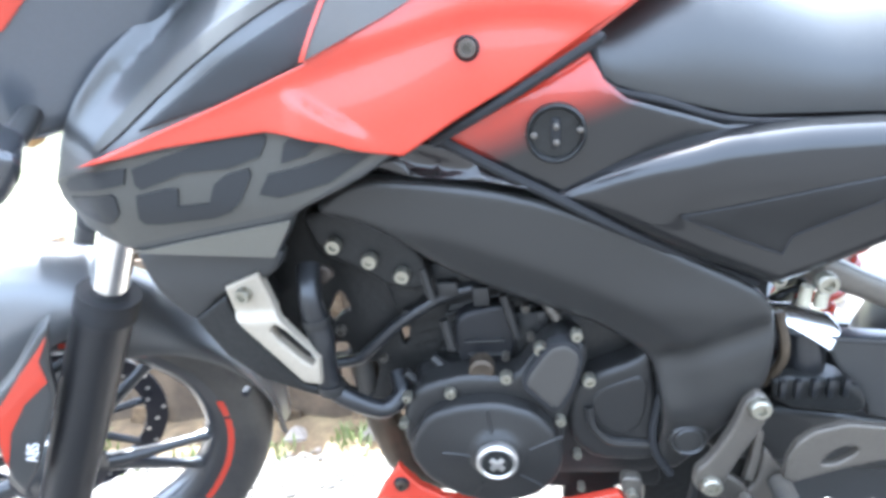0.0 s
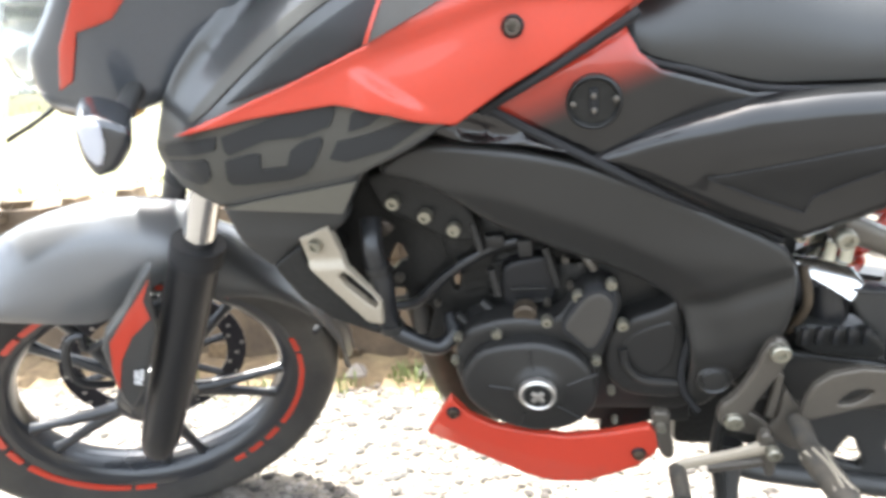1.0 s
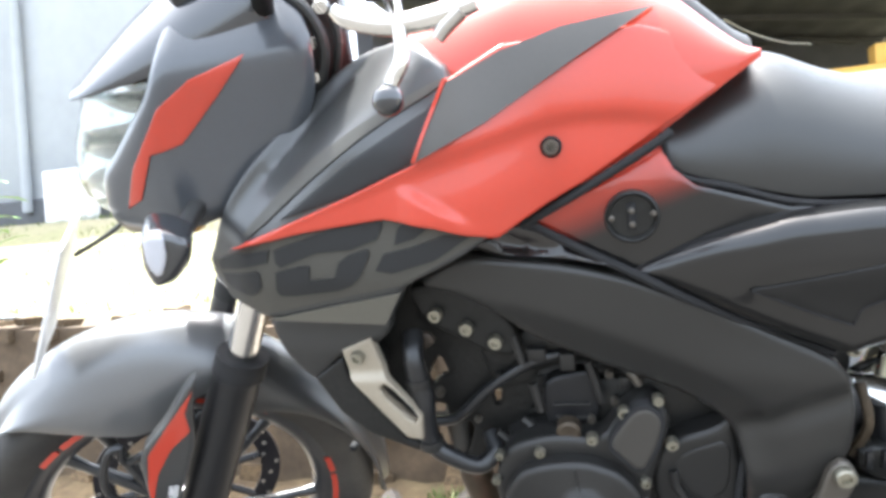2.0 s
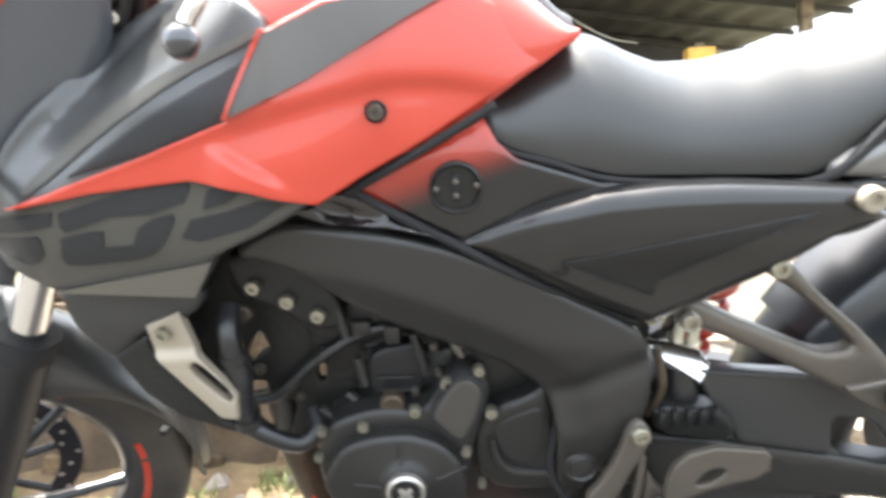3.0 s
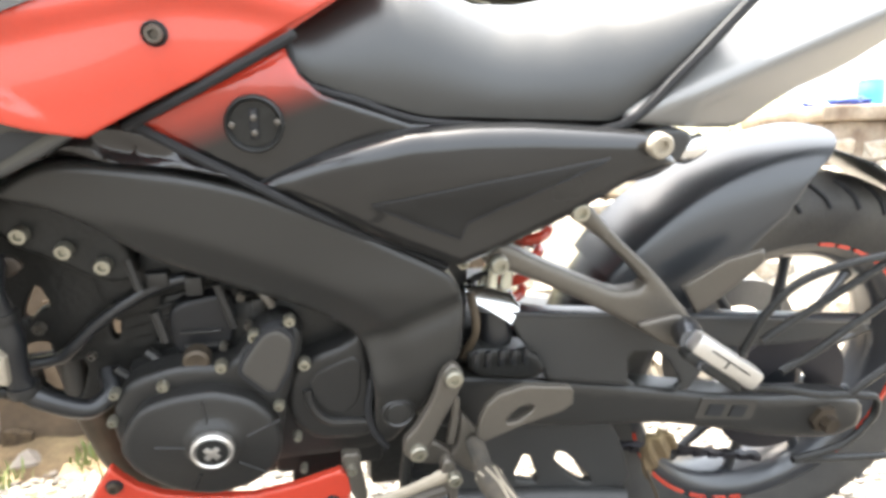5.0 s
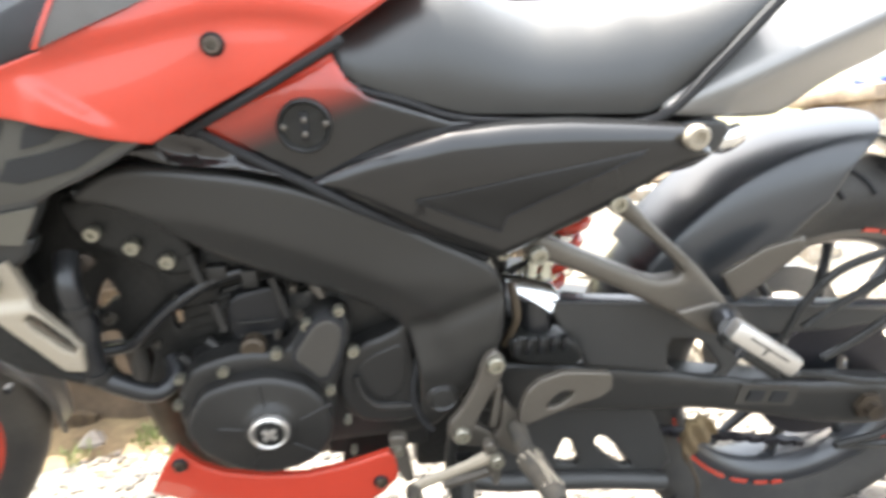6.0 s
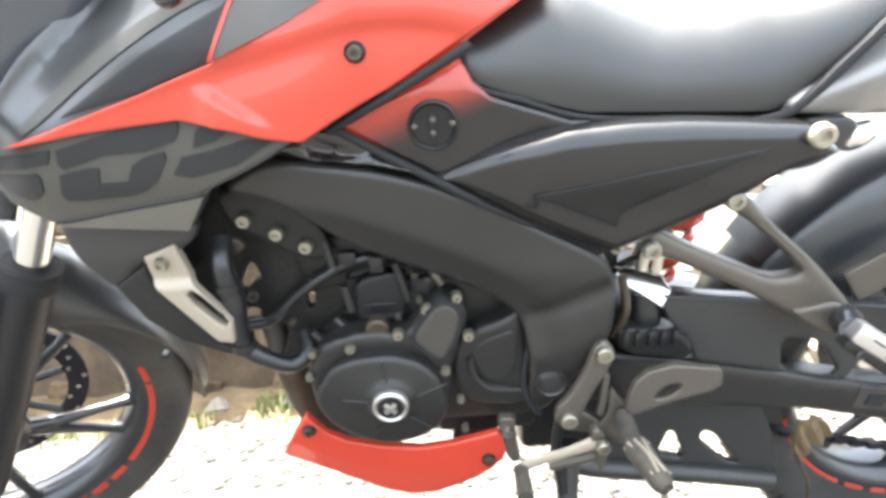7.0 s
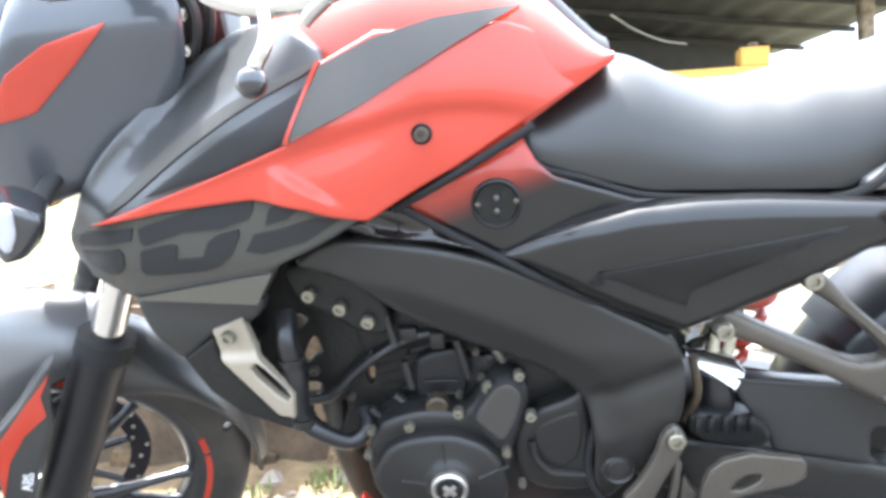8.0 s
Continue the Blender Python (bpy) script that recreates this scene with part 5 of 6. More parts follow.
# rear wheel
RX, RZ = 0.682, 0.306
def wheel(cx, cz, outer, half, rim, m, arms, twin, name, label, tape):
    """A cast wheel with its tyre; tape: the arcs of the rim tape, in degrees."""
    r0 = rim - 0.004
    w = half * 0.62
    prof = [(r0 + 0.004, -w), (r0 + 0.004, -w - 0.004), (r0 - 0.010, -w - 0.002), (r0 - 0.024, -w * 0.75), (r0 - 0.03, -w * 0.3), (r0 - 0.03, w * 0.3), (r0 - 0.024, w * 0.75), (r0 - 0.010, w + 0.002), (r0 + 0.004, w + 0.004), (r0 + 0.004, w)]
    hoop = lathe(prof + [(r0 - 0.012, 0.0)], (cx, 0, cz), seg=80, closed=True)
    hub = lathe([(0.03, -0.055), (0.042, -0.05), (0.058, -0.036), (0.058, -0.028), (0.045, -0.022), (0.03, -0.01), (0.03, 0.01), (0.045, 0.03), (0.042, 0.05), (0.03, 0.055)], (cx, 0, cz), seg=32)
    ob = part(name, join(hoop, hub), RIM, bike, label, m=m)
    for a in arms:
        for off in ((-twin, twin) if twin else (0,)):
            p = [Vector((cx + r * math.cos(radians(a + o)), y, cz + r * math.sin(radians(a + o)))) for r, o, y in ((0.036, 0, -0.02), (0.085, off * 0.45, -0.018), (r0 - 0.055, off * 0.95, -0.012), (r0 - 0.022, off, -0.008))]
            part("spoke", tube(p, [0.0135, 0.0105, 0.0072, 0.0105] if twin else [0.013, 0.0095, 0.0068, 0.0095], 10, 4), RIM, ob, m=m)
    n = 9
    tp = [(rim - 0.002 + (outer - rim) * math.sin(math.pi / 2 * 1.0 * k / n) ** 0.9, -half * (0.72 + 0.28 * math.sin(math.pi * min(1, k / n * 1.25))) * (math.cos(math.pi / 2 * (k / n) ** 2.2))) for k in range(n + 1)]
    tp = tp + [(r, -y) for r, y in reversed(tp[:-1])]
    tyre = part("tyre", lathe(tp + [(rim - 0.006, half * 0.5), (rim - 0.006, -half * 0.5)], (cx, 0, cz), seg=96, closed=True), RUBBER, ob, "black road tyre", m=m)
    for lo, hi in tape:
        st = bmesh.new()
        ring = []
        for a in np.linspace(radians(lo), radians(hi), 14):
            ring.append([st.verts.new((cx + r * math.cos(a), y, cz + r * math.sin(a))) for r, y in ((rim - 0.007, -w - 0.0066), (rim + 0.0045, -w - 0.0068), (rim + 0.0045, -w - 0.002), (rim - 0.007, -w - 0.002))])
        for a, b in zip(ring, ring[1:]):
            for j in range(4):
                st.faces.new((a[j], a[(j + 1) % 4], b[(j + 1) % 4], b[j]))
        st.faces.new(ring[0])
        st.faces.new(ring[-1])
        part("rim_tape", st, RED, ob, m=m)
    return ob, tyre


rear, rear_tyre = wheel(RX, RZ, 0.307, 0.066, 0.221, None, [17 + 36 * k for k in range(10)], 0, "rear_wheel", "black alloy rear wheel with red rim tape", ((-163, -119), (-115, -107), (-103, -97), (-95, -90), (79.5, 85.5), (72.5, 77.5), (24, 69.5), (14, 21), (-32, 10), (-44, -36)))
for k in range(40):
    a = radians(9 * k)
    g = [Vector((RX + r * math.cos(a + o), y, RZ + r * math.sin(a + o))) for r, o, y in ((0.274, 0.0, -0.0655), (0.288, 0.03, -0.057), (0.301, 0.075, -0.034))]
    part("tread_groove", tube(g, 0.0032, 6, 3), GUM, rear_tyre)
part("sprocket", lathe([(0.040, -0.062), (0.100, -0.062), (0.100, -0.068), (0.040, -0.068)], (RX, 0, RZ), seg=44, closed=True), CHAIN, rear, "dark steel chain sprocket")
disc = part("brake_disc", lathe([(0.07, 0.055), (0.115, 0.055), (0.115, 0.059), (0.07, 0.059)], (RX, 0, RZ), seg=48, closed=True), DISC, rear)

chain = bmesh.new()
for s, n in ((1, 44), (-1, 44)):
    a0, a1 = (Vector((0.125, 0, 0.425)), Vector((RX, 0, RZ + 0.1))) if s > 0 else (Vector((0.125, 0, 0.318)), Vector((RX, 0, 0.186)))
    for k in range(n):
        p = a0.lerp(a1, k / n)
        ang = math.atan2((a1 - a0).z, (a1 - a0).x)
        block((-0.0075, -0.0042 - 0.003 * (k % 2), -0.0045), (0.0075, 0.0042 + 0.003 * (k % 2), 0.0045), 0, chain, Matrix.Translation((p.x, -0.065, p.z)) @ Matrix.Rotation(-ang, 4, "Y"))
tagged(part("chain", chain, CHAIN, bike, "oily steel drive chain"), kind="stuff")
swing = both("swingarm", [(0.15, 0.43), (0.30, 0.405), (0.40, 0.384), (0.49, 0.362), (0.577, 0.343), (0.73, 0.324), (0.775, 0.310), (0.785, 0.270), (0.74, 0.250), (0.64, 0.268), (0.547, 0.296), (0.463, 0.317), (0.41, 0.322), (0.30, 0.335), (0.15, 0.355)], -0.118, FRAME, bike, "dark grey box-section swingarm", thick=0.035, lip=0.010, cell=0.012, corner=1)
part("decal_plate", panel([(0.515, 0.352), (0.60, 0.338), (0.595, 0.308), (0.51, 0.322)], -0.1195, 0.003, 0.0, 0.012, 0), TONGUE, swing)
part("decal_bar", panel([(0.528, 0.342), (0.55, 0.338), (0.546, 0.322), (0.524, 0.326)], -0.1215, 0.003, 0.0, 0.012, 0), LETTER, swing)
part("decal_bar", panel([(0.562, 0.336), (0.584, 0.332), (0.580, 0.316), (0.558, 0.320)], -0.1215, 0.003, 0.0, 0.012, 0), LETTER, swing)
part("axle_nut", lathe([(0.020, 0.01), (0.020, -0.006), (0.012, -0.008), (0.012, -0.02), (0.001, -0.02)], (0.708, -0.120, 0.296), seg=6), RUST, swing)
guard2 = part("chain_guard", panel([(0.246, 0.502), (0.33, 0.492), (0.414, 0.482), (0.501, 0.474), (0.72, 0.446), (0.735, 0.432), (0.62, 0.425), (0.52, 0.43), (0.487, 0.371), (0.40, 0.390), (0.299, 0.410), (0.295, 0.424), (0.262, 0.470)], -0.125, 0.008, 0.003, 0.008, 0, holes=([(0.398, 0.438), (0.406, 0.387), (0.470, 0.374), (0.478, 0.386), (0.443, 0.432)],)), PLASTIC, bike, "black plastic chain guard")
part("top_flange", block((0.25, -0.129, 0.500), (0.73, -0.108, 0.506), 0.002, m=Matrix.Translation((0.25, 0, 0.506)) @ Matrix.Rotation(0.115, 4, "Y") @ Matrix.Translation((-0.25, 0, -0.506))), HUGGER, guard2)
hugger = part("rear_mudguard", fender((RX, RZ), [(87.5, 0.361, 0.330, 0.078), (91, 0.359, 0.322, 0.080), (95, 0.357, 0.312, 0.082), (99.5, 0.355, 0.302, 0.083), (105, 0.354, 0.290, 0.084), (114, 0.353, 0.270, 0.085), (123, 0.352, 0.251, 0.085), (135, 0.350, 0.238, 0.085), (146, 0.350, 0.250, 0.080)], across=40, start=0.46, bend=1.3, round_=0.006, sweep=11.0), HUGGER, bike, "satin black rear tyre hugger")
part("front_section", fender((RX, RZ), [(140, 0.345, 0.270, 0.070), (150, 0.347, 0.280, 0.068), (162, 0.350, 0.30, 0.072), (172, 0.345, 0.315, 0.066)], across=30, start=0.6), HUGGER, hugger)

part("rear_flap", block((-0.004, -0.085, -0.30), (0.0, 0.085, 0.0), 0.001, m=Matrix.Translation((0.708, 0, 0.643)) @ Matrix.Rotation(radians(-64), 4, "Y")), GREY_PAINT, bike, "grey rear mud flap")

for pts in ([(0.531, 0.440), (0.549, 0.487), (0.579, 0.523), (0.633, 0.543), (0.72, 0.556)], [(0.553, 0.451), (0.592, 0.478), (0.635, 0.504), (0.73, 0.566)], [(0.592, 0.404), (0.637, 0.431), (0.679, 0.464), (0.76, 0.52)],
            [(0.560, 0.385), (0.599, 0.378), (0.658, 0.362), (0.722, 0.353), (0.749, 0.344), (0.754, 0.313), (0.720, 0.274), (0.648, 0.259)], [(0.704, 0.357), (0.742, 0.386), (0.80, 0.43)], [(0.648, 0.259), (0.72, 0.251), (0.81, 0.241)]):
    part("wheel_guard_rod", tube([(x, -0.15, z) for x, z in pts], 0.0050, 8), CASTING, bike)
part("wheel_guard_rod", tube([(0.531, -0.15, 0.440), (0.535, -0.15, 0.40), (0.56, -0.15, 0.385), (0.56, -0.11, 0.36)], 0.0052, 8), PLASTIC, bike)

# rear suspension
spring = bmesh.new()
line = [Vector((0.318 + 0.03 * math.cos(t) * 0.9 - 0.045 * t / 31, -0.01 + 0.034 * math.sin(t), 0.600 - 0.13 * t / 31 + 0.010 * math.cos(t))) for t in np.linspace(0, 31, 120)]
tube(line, 0.0065, 8, smooth=False, bm=spring)
shock = part("shock_spring", spring, RED, bike, "red coil spring of the rear shock")
part("damper", tube([(0.31, -0.01, 0.625), (0.25, -0.01, 0.44)], 0.018, 14, smooth=False), STEEL, shock)
res = part("reservoir_bracket", panel([(0.200, 0.530), (0.225, 0.528), (0.254, 0.520), (0.262, 0.509), (0.248, 0.495), (0.227, 0.507), (0.205, 0.518)], lambda x, z: -0.118 + 0.9 * (z - 0.515), 0.004, 0.0015, 0.004, 0), CHROME, bike, "bent bright metal bracket")
for x in (0.234, 0.25):
    part("cap", tube([(x, -0.100, 0.522), (x + 0.002, -0.100, 0.545)], [0.0062, 0.0055], 12, smooth=False), RESERVOIR, res)
part("clip", tube([(0.205, -0.08, 0.513), (0.218, -0.085, 0.528), (0.236, -0.08, 0.532), (0.24, -0.08, 0.542)], 0.0045, 8), CASTING, res)
part("clip", tube([(0.206, -0.085, 0.522), (0.222, -0.09, 0.519), (0.23, -0.085, 0.530)], 0.003, 8), STEEL, res)
part("reservoir", tube([(0.234, -0.105, 0.503), (0.238, -0.105, 0.475), (0.242, -0.105, 0.444)], [0.017, 0.020, 0.018], 16, 3), HOSE, bike, "black fluid reservoir")
sleeve = part("swingarm_seal", panel([(0.200, 0.468), (0.280, 0.456), (0.293, 0.429), (0.287, 0.418), (0.206, 0.431)], -0.133, 0.03, 0.005, 0.008, 1), CASTING, bike, "black rubber seal over the swingarm pivot")
for x in [0.21, 0.224, 0.239, 0.253, 0.267]:
    part("ridge", block((x - 0.003, -0.139, 0.444), (x + 0.003, -0.132, 0.464), 0.0015), HOSE, sleeve)
part("pivot_block", block((0.185, -0.088, 0.395), (0.30, 0.088, 0.462), 0.012), CASTING, bike)
part("inner_fender", block((0.17, -0.075, 0.44), (0.215, 0.075, 0.62), 0.01), PLASTIC, bike)
part("wire", tube([(0.205, -0.12, 0.53), (0.21, -0.13, 0.49), (0.20, -0.12, 0.45)], 0.005, 8), RUST, bike)

# ---- steered front ----
FX, FZ = -0.674, 0.291
front, _ = wheel(FX, FZ, 0.289, 0.052, 0.222, TURNED, [-25.5 - 72 * k for k in range(5)], 9, "front_wheel", "black alloy front wheel with red rim tape", [(120 * k + lo, 120 * k + hi) for k in range(3) for lo, hi in ((0, 8), (-46, -2), (-58, -50), (-68, -61), (-76, -71))])
disc = part("brake_disc", lathe([(0.110, 0.048), (0.140, 0.048), (0.140, 0.053), (0.110, 0.053)], (FX, 0, FZ), seg=60, closed=True), CHAIN, front, "drilled dark steel brake disc", m=TURNED)
for k in range(8):
    a = radians(45 * k)
    part("disc_arm", tube([(FX + r * math.cos(a), 0.05, FZ + r * math.sin(a)) for r in (0.04, 0.075, 0.114)], 0.006, 6, 2), RIM, disc, m=TURNED)
for k in range(36):
    a = radians(10 * k)
    r = (0.116, 0.125, 0.134)[k % 3]
    part("disc_hole", lathe([(0.0034, 0.0), (0.0034, -0.0012)], (FX + r * math.cos(a), 0.048, FZ + r * math.sin(a)), seg=8), ALLOY, disc, m=TURNED)
part("brake_hose", tube([(-0.56, -0.085, 0.52), (-0.682, -0.098, 0.480), (-0.688, -0.10, 0.506), (-0.706, -0.10, 0.499), (-0.724, -0.10, 0.458), (-0.718, -0.10, 0.426), (-0.692, -0.09, 0.40)], 0.0055, 8), HOSE, bike, "black brake hose loop", m=TURNED)
part("caliper", block((-0.585, 0.03, 0.40), (-0.535, 0.085, 0.49), 0.012), CASTING, bike, "black front brake caliper", m=TURNED)
for s in (-1, 1):
    leg = part("fork_leg", tube([(-0.519, 0.098 * s, 0.578), (-0.522, 0.098 * s, 0.572), (-0.60, 0.098 * s, 0.423), (-0.672, 0.098 * s, 0.285), (-0.690, 0.098 * s, 0.250)], [0.031, 0.031, 0.0305, 0.028, 0.022], 20, 3), FORKBLACK, bike, "black fork lower leg", m=TURNED)
    part("stanchion", tube([(-0.515, 0.098 * s, 0.585), (-0.40, 0.098 * s, 0.83)], 0.0195, 20, smooth=False), CHROME, leg, "chrome fork tube", m=TURNED)
    part("dust_seal", tube([(-0.512, 0.098 * s, 0.590), (-0.524, 0.098 * s, 0.566)], 0.0325, 20, smooth=False), GUM, leg, m=TURNED)
part("axle", tube([(FX, -0.11, FZ), (FX, 0.11, FZ)], 0.011, 14, smooth=False), STEEL, bike, m=TURNED)
shield = part("fork_guard", panel([(-0.569, 0.592), (-0.583, 0.583), (-0.621, 0.542), (-0.653, 0.516), (-0.664, 0.496), (-0.671, 0.450), (-0.678, 0.405), (-0.676, 0.376), (-0.651, 0.405), (-0.620, 0.458), (-0.596, 0.501), (-0.586, 0.547)], lambda x, z: -0.122 - 0.010 * math.cos((z - 0.46) * 9), 0.02, 0.004, 0.006, 0), GREY_PAINT, bike, "dark grey plastic fork guard with red decal", m=TURNED)
part("red_decal", panel([(-0.577, 0.578), (-0.594, 0.552), (-0.596, 0.525), (-0.625, 0.506), (-0.650, 0.475), (-0.673, 0.425), (-0.666, 0.461), (-0.651, 0.507), (-0.616, 0.542)], lambda x, z: -0.1235 - 0.010 * math.cos((z - 0.46) * 9), 0.004, 0.0, 0.006, 0), RED, shield, "red decal", m=TURNED)
words = bpy.data.curves.new("lettering", "FONT")
words.body, words.size, words.extrude = "ABS", 0.0165, 0.0006
letters = new("lettering", words)
letters.parent = shield
letters.matrix_local = TURNED @ Matrix.Translation((-0.6435, -0.1358, 0.425)) @ Matrix.Rotation(radians(90), 4, "X") @ Matrix.Rotation(radians(66), 4, "Z")
words.materials.append(WHITE)
mud = part("front_mudguard", fender((FX, FZ), [(123, 0.304, 0.302, 0.058), (118, 0.311, 0.292, 0.067), (114, 0.316, 0.266, 0.072), (108, 0.321, 0.238, 0.075), (99, 0.327, 0.208, 0.077), (88, 0.332, 0.192, 0.077), (78, 0.332, 0.212, 0.075), (70, 0.331, 0.245, 0.073), (62, 0.328, 0.26, 0.072)], across=36, start=0.30, bend=1.25, round_=0.014, tuck=0.45), SILVER, bike, "dark silver front mudguard", m=TURNED)
part("rear_half", fender((FX, FZ), [(66, 0.318, 0.225, 0.068), (54, 0.305, 0.222, 0.066), (42, 0.302, 0.250, 0.064), (28, 0.303, 0.265, 0.062), (12, 0.306, 0.280, 0.06), (-2, 0.311, 0.290, 0.058), (-13, 0.315, 0.300, 0.05)]), GREY_PAINT, mud, "dark grey rear half", m=TURNED)
bolt(-0.355, -0.066, 0.42, 0.0045, mud, GUM, m=None)

# headlight cowl, bars
def cowl_y(x, z):
    return -0.135 + 0.06 * step((-0.50 - x) / 0.12) + 0.10 * step((z - 0.93) / 0.12) + 0.03 * step((0.80 - z) / 0.05)


cowl_line = [(-0.592, 0.757), (-0.598, 0.803), (-0.588, 0.842), (-0.568, 0.862), (-0.539, 0.894), (-0.511, 0.925), (-0.495, 0.955), (-0.47, 0.99), (-0.42, 1.03), (-0.36, 1.0), (-0.345, 0.96), (-0.355, 0.88), (-0.425, 0.805), (-0.49, 0.775), (-0.53, 0.770)]
for s in (False, True):
    cowl = part("headlight_cowl", panel(cowl_line, cowl_y, 0.02, 0.012, 0.012, 2, right=s), COWL, bike, "blue-black headlight cowl with a red panel", m=TURNED)
    part("red_panel", panel([(-0.572, 0.806), (-0.550, 0.852), (-0.506, 0.910), (-0.470, 0.931), (-0.414, 0.944), (-0.45, 0.91), (-0.493, 0.873), (-0.527, 0.866), (-0.553, 0.818)], lambda x, z: cowl_y(x, z) - 0.002, 0.005, 0.001, 0.012, 0, right=s), RED, cowl, "red panel", m=TURNED)
    part("lamp_stalk", tube([(-0.50, 0.13 * (1 if s else -1), 0.805), (-0.52, 0.18 * (1 if s else -1), 0.795)], 0.010, 10, smooth=False), PLASTIC, cowl, m=TURNED)
    lamp = part("turn_signal", panel([(-0.546, 0.822), (-0.524, 0.821), (-0.503, 0.806), (-0.509, 0.786), (-0.530, 0.766), (-0.551, 0.762), (-0.555, 0.784)], lambda x, z: -0.212 - 0.25 * (x + 0.555), 0.05, 0.012, 0.006, 2, right=s), VISOR, bike, "black turn signal with a pale lens", m=TURNED)
    part("lens", panel([(-0.543, 0.821), (-0.524, 0.821), (-0.528, 0.795), (-0.542, 0.773), (-0.548, 0.791)], lambda x, z: -0.2145 - 0.25 * (x + 0.555), 0.012, 0.004, 0.005, 1, right=s), LAMPLENS, lamp, "pale lens", m=TURNED)
part("side_marker", panel([(-0.518, 0.779), (-0.505, 0.787), (-0.495, 0.791), (-0.494, 0.781), (-0.507, 0.771), (-0.518, 0.769)], -0.118, 0.012, 0.003, 0.006, 1), AMBER, bike, "small amber marker under the cowl", m=TURNED)
part("cowl_core", block((-0.50, -0.085, 0.79), (-0.42, 0.085, 0.98), 0.02), PLASTIC, bike, m=TURNED)
part("visor", loft(np.linspace(-0.592, -0.38, 18), table((-0.592, 0.926), (-0.57, 0.944), (-0.53, 0.972), (-0.46, 1.015), (-0.38, 1.05)), table((-0.592, 0.919), (-0.56, 0.925), (-0.51, 0.934), (-0.38, 0.97)), table((-0.592, 0.060), (-0.575, 0.080), (-0.52, 0.104), (-0.46, 0.12), (-0.38, 0.11)), 2.0, 24), VISOR, bike, "glossy black headlight visor", m=TURNED)


def prow(levels, nose, back, width, power=2.2, steps=18):
    """A body of level sections that run to a rounded nose in front."""
    bm = bmesh.new()
    rows = []
    for z in levels:
        f, b, w = nose(z), back, width(z)
        row = []
        for i in range(steps + 1):
            a = math.pi * (i / steps - 0.5)
            row.append(bm.verts.new((b + (f - b) * max(math.cos(a), 0) ** (2 / power), w * math.copysign(abs(math.sin(a)) ** (2 / power), a), z)))
        rows.append(row)
    for a, b in zip(rows, rows[1:]):
        for i in range(steps):
            bm.faces.new((a[i], a[i + 1], b[i + 1], b[i]))
        bm.faces.new((a[-1], a[0], b[0], b[-1]))
    bm.faces.new(rows[0])
    bm.faces.new(rows[-1][::-1])
    bmesh.ops.remove_doubles(bm, verts=bm.verts, dist=1e-5)
    return bm


nose = table((0.785, -0.616), (0.80, -0.628), (0.825, -0.630), (0.86, -0.620), (0.915, -0.592))
headlight = part("headlight", prow(np.linspace(0.785, 0.928, 15), nose, -0.50, table((0.785, 0.060), (0.80, 0.075), (0.84, 0.085), (0.916, 0.094))), LENSGLASS, bike, "clear headlight with a bright reflector", m=TURNED)
headlight.visible_shadow = False
part("reflector", prow(np.linspace(0.792, 0.921, 56), lambda z: nose(z) + 0.016 + 0.003 * math.sin(z * 105), -0.49, lambda z: float(np.interp(z, (0.785, 0.84, 0.916), (0.050, 0.072, 0.083))) + 0.0022 * math.sin(z * 150 + 1), 2.2, 30), REFLECTOR, headlight, "bright reflector", m=TURNED)
part("number_plate", block((-0.004, -0.085, -0.085), (0.0, 0.035, 0.085), 0.0015, m=Matrix.Translation((-0.697, 0.0, 0.700)) @ Matrix.Rotation(radians(30.7), 4, "Y")), WHITE, bike, "blank white front plate", m=TURNED)
part("plate_bracket", tube([(-0.672, 0.0, 0.73), (-0.63, 0.0, 0.745), (-0.59, 0.0, 0.765)], 0.003, 8), PLASTIC, bike, m=TURNED)
for z, w in ((0.84, 0.03), (0.70, 0.03)):
    part("triple_clamp", block((-0.03, -0.125, z - w / 2), (0.045, 0.125, z + w / 2), 0.012, m=Matrix.Translation((-0.42 + (z - 0.80) * 0.466, 0, 0))), CASTING, bike, "black fork clamp", m=TURNED)
for s in (-1, 1):
    bar = part("handlebar", tube([(-0.385, 0.10 * s, 0.975), (-0.38, 0.15 * s, 1.02), (-0.36, 0.22 * s, 1.035), (-0.31, 0.31 * s, 1.03)], 0.011, 12, 5), CASTING, bike, "black clip-on handlebar", m=TURNED)
    part("grip", tube([(-0.365, 0.215 * s, 1.035), (-0.305, 0.325 * s, 1.03)], 0.017, 14, smooth=False), PEGRUB, bar, "black rubber grip", m=TURNED)
    part("switch_housing", block((-0.39, min(0.16 * s, 0.21 * s), 1.01), (-0.35, max(0.16 * s, 0.21 * s), 1.05), 0.008), PLASTIC, bar, m=TURNED)
part("ignition_switch", lathe([(0.022, 0.90), (0.022, 0.945), (0.016, 0.95)], (-0.36, 0, 0), "Z", 20), CASTING, bike, m=TURNED)
part("wiring", tube([(-0.41, -0.07, 0.955), (-0.385, -0.09, 0.92), (-0.39, -0.08, 0.87), (-0.38, -0.06, 0.82)], 0.009, 8), PLASTIC, bike, m=TURNED)
part("wiring", tube([(-0.40, -0.05, 0.965), (-0.365, -0.08, 0.93), (-0.37, -0.07, 0.86), (-0.40, -0.04, 0.80)], 0.007, 8), PLASTIC, bike, m=TURNED)

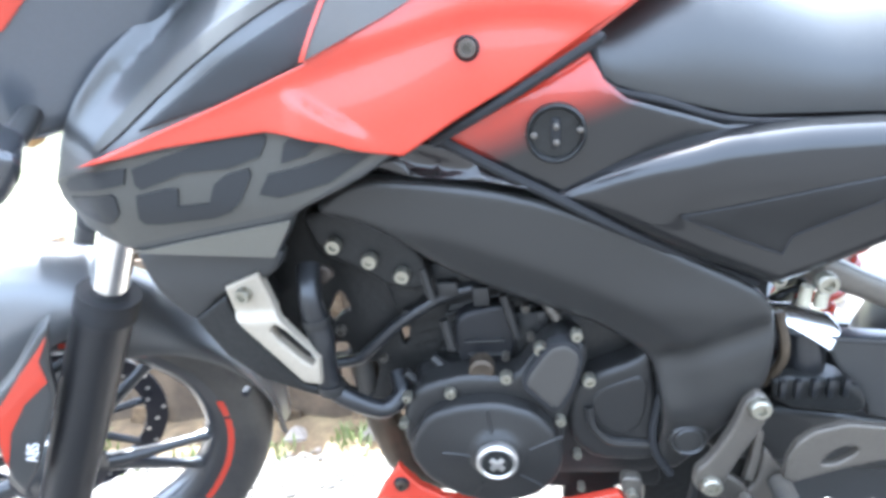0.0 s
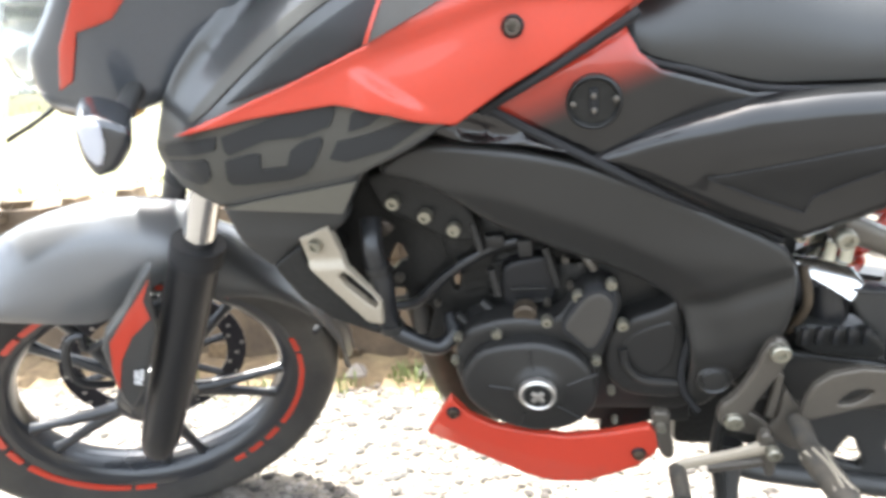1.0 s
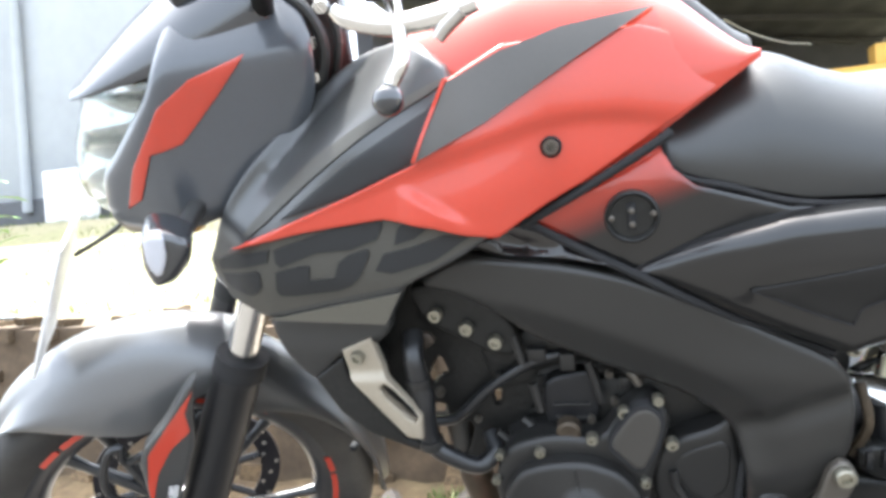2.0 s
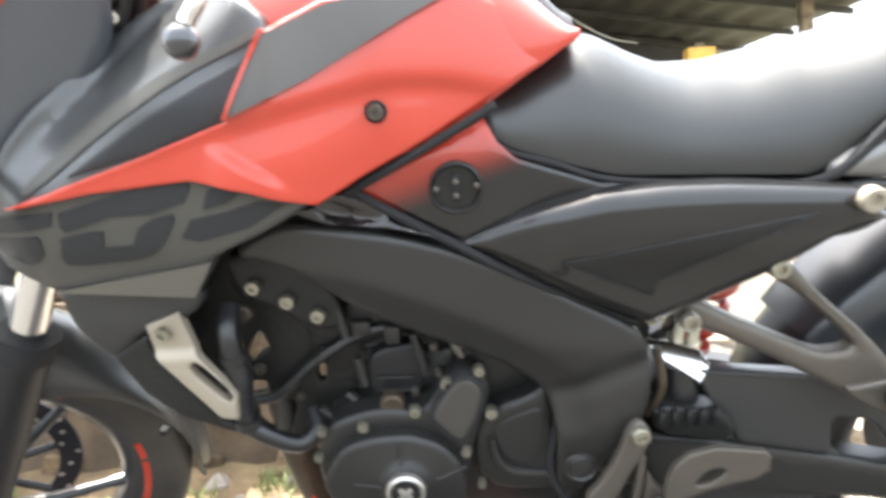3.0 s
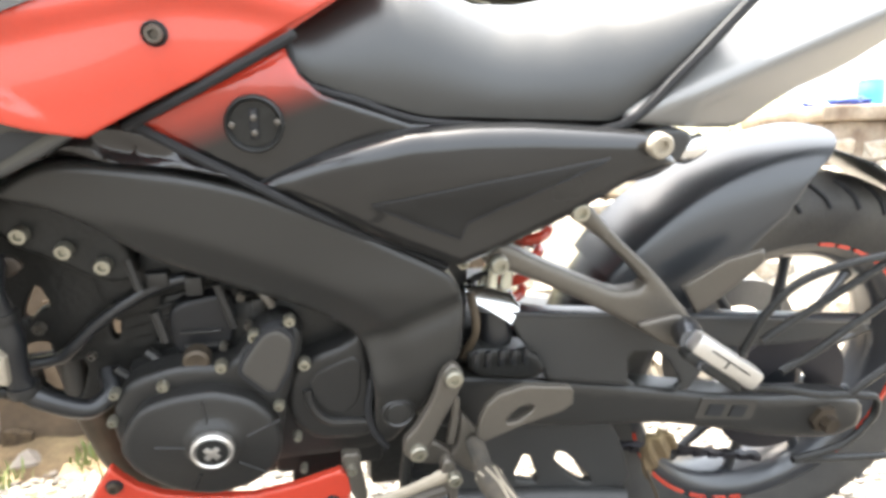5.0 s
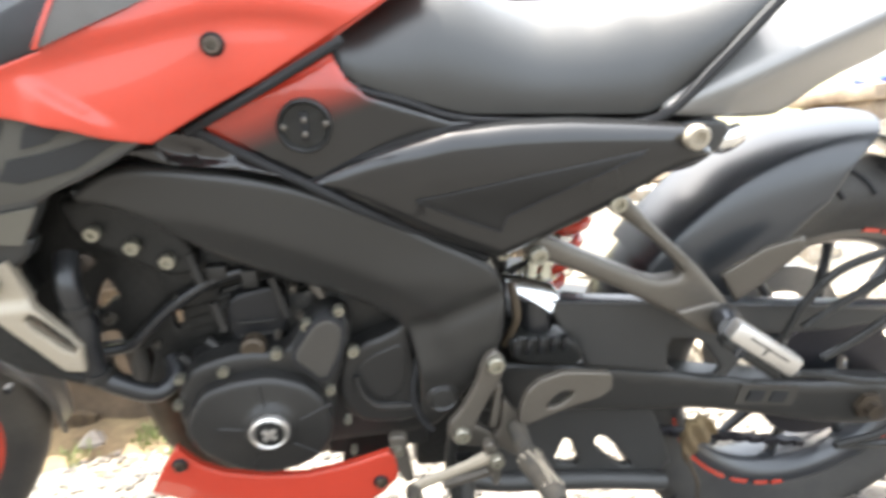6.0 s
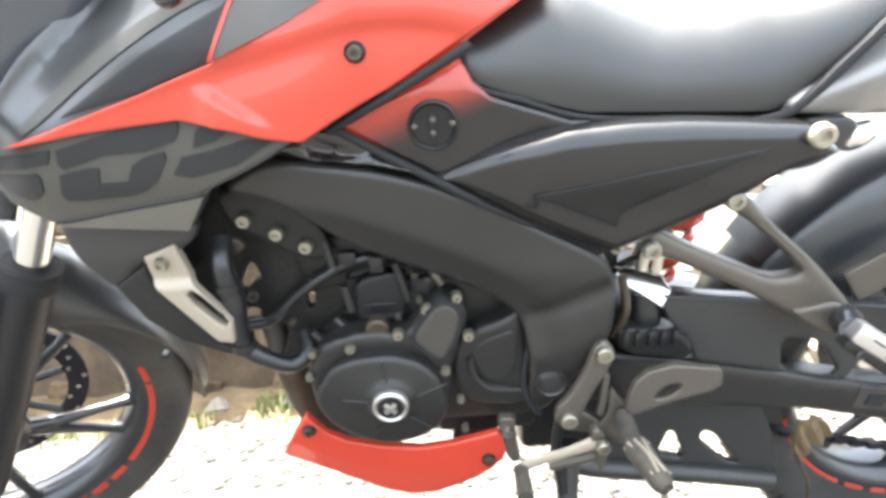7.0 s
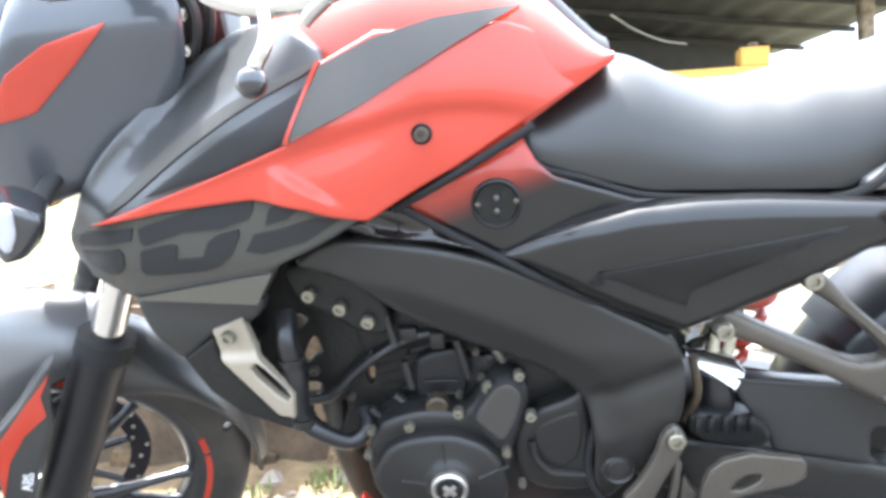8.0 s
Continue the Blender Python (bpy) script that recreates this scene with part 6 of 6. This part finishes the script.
for s, m in ((1, Matrix()), (-1, TURNED @ Matrix.Diagonal((1, -1, 1, 1)) @ TURNED.inverted())):
    lever = part("clutch_lever" if s == 1 else "brake_lever", tube([(-0.285, -0.17, 1.02), (-0.225, -0.205, 0.985), (-0.165, -0.26, 0.938), (-0.142, -0.315, 0.890), (-0.150, -0.325, 0.868)], [0.008, 0.007, 0.0055, 0.0052, 0.0052], 10, 6), CHROME, bike, "bright alloy hand lever", m=m)
    part("lever_ball", lathe([(0.0105 * math.sin(a), -0.0105 * math.cos(a)) for a in np.linspace(0.05, math.pi - 0.05, 13).tolist()], (-0.153, -0.327, 0.859), "Z", 24), VISOR, lever, m=m)

blade = part("lever_blade", tube([(-0.092, -0.300, 0.912), (-0.117, -0.300, 0.907), (-0.152, -0.300, 0.906), (-0.180, -0.300, 0.914), (-0.190, -0.300, 0.922)], [0.006, 0.0075, 0.0075, 0.007, 0.005], 12, 6, flat=0.7), CHROME, bike, "bright alloy lever blade")
part("tip", tube([(-0.103, -0.300, 0.908), (-0.114, -0.300, 0.900), (-0.121, -0.300, 0.893)], [0.006, 0.0058, 0.005], 10, 5), ALLOY, blade)

for y in (-0.098, 0.098):
    cap = part("fork_cap", lathe([(0.028, 0.0), (0.028, 0.02), (0.022, 0.026), (0.012, 0.026), (0.012, 0.034), (0.001, 0.034)], (-0.385, y, 0.858), "Z", 24), CASTING, bike, "black fork top cap", m=TURNED)
    part("adjuster", lathe([(0.008, 0.034), (0.008, 0.046), (0.001, 0.047)], (-0.385, y, 0.858), "Z", 12), CHROME, cap, m=TURNED)
for x, y, z, r in ((-0.372, -0.128, 0.855, 0.007), (-0.352, -0.110, 0.905, 0.006), (-0.345, -0.085, 0.935, 0.007), (-0.375, -0.105, 0.955, 0.006), (-0.33, -0.10, 0.97, 0.008)):
    bolt(x, y, z, r, bike, CHROME, m=TURNED, name="clamp_bolt")
for pts, r in (([(-0.42, -0.03, 0.99), (-0.36, -0.09, 0.985), (-0.335, -0.11, 0.94), (-0.35, -0.10, 0.88), (-0.36, -0.07, 0.82)], 0.006), ([(-0.40, 0.0, 1.0), (-0.345, -0.06, 1.0), (-0.318, -0.10, 0.95), (-0.33, -0.09, 0.89), (-0.345, -0.05, 0.83)], 0.005), ([(-0.44, -0.06, 0.96), (-0.40, -0.11, 0.93), (-0.40, -0.11, 0.88), (-0.41, -0.08, 0.82)], 0.007)):
    part("wiring", tube(pts, r, 8), PLASTIC, bike, m=TURNED)
yoke = part("yoke_cover", block((-0.405, -0.075, 0.80), (-0.300, 0.075, 1.01), 0.02), CASTING, bike, "black steering yoke and switch gear", m=TURNED)
# Chrome bolts added to give the glints in the dark switch gear.
for x, z, r in ((-0.388, 0.905, 0.0058), (-0.376, 0.930, 0.0066), (-0.394, 0.884, 0.004), (-0.372, 0.962, 0.005), (-0.397, 0.948, 0.004)):
    bolt(x, -0.079, z, r, yoke, CHROME, m=TURNED, name="clamp_bolt")
part("instrument_panel", block((-0.47, -0.09, 0.985), (-0.37, 0.09, 1.03), 0.012), PLASTIC, bike, "black instrument panel", m=TURNED)

# ---- small things on the wall and slope ----
sheetm = bmesh.new()
bmesh.ops.create_uvsphere(sheetm, u_segments=24, v_segments=12, radius=1)
for v in sheetm.verts:
    k = 1 + 0.35 * noise.noise(v.co * 2.3)
    v.co = Vector((v.co.x * 0.105 * k, v.co.y * 0.14 * k, max(v.co.z, -0.35) * 0.042 * k + 0.0155))
tarp = part("folded_tarpaulin", sheetm, TARP, None)
tarp.location = (2.225, 1.431, 0.800)
tagged(tarp, "crumpled dark blue tarpaulin lying on the pillar", "tarpaulin")


def leaf_mesh(length, wide):
    bm = bmesh.new()
    rows = []
    for i in range(8):
        t = i / 7
        w = wide * math.sin(math.pi * min(1, t * 0.93 + 0.05)) ** 0.8
        z = length * (0.55 * t - 0.5 * t * t)
        rows.append([bm.verts.new((length * t, -w, z)), bm.verts.new((length * t, 0, z - 0.15 * w)), bm.verts.new((length * t, w, z))])
    for a, b in zip(rows, rows[1:]):
        for j in (0, 1):
            bm.faces.new((a[j], a[j + 1], b[j + 1], b[j]))
    return bm


plant = new("leafy_plant")
plant.location = (-2.34, 1.02, bank(-2.34, 1.02))
tagged(plant, "broad-leaved green plant growing on the slope", "plant")
part("stem", tube([(0, 0, -0.02), (0.01, 0.01, 0.15), (0.02, 0.0, 0.50)], [0.012, 0.010, 0.006], 8), LEAF, plant)
rg = random.Random(4)
for i in range(14):
    turn = Matrix.Translation((0.01, 0.0, 0.16 + 0.025 * i)) @ Matrix.Rotation(i * 2.4, 4, "Z") @ Matrix.Rotation(rg.uniform(-0.5, 0.1), 4, "Y")
    part("leaf", leaf_mesh(rg.uniform(0.12, 0.2), rg.uniform(0.022, 0.034)), LEAF, plant, m=turn)
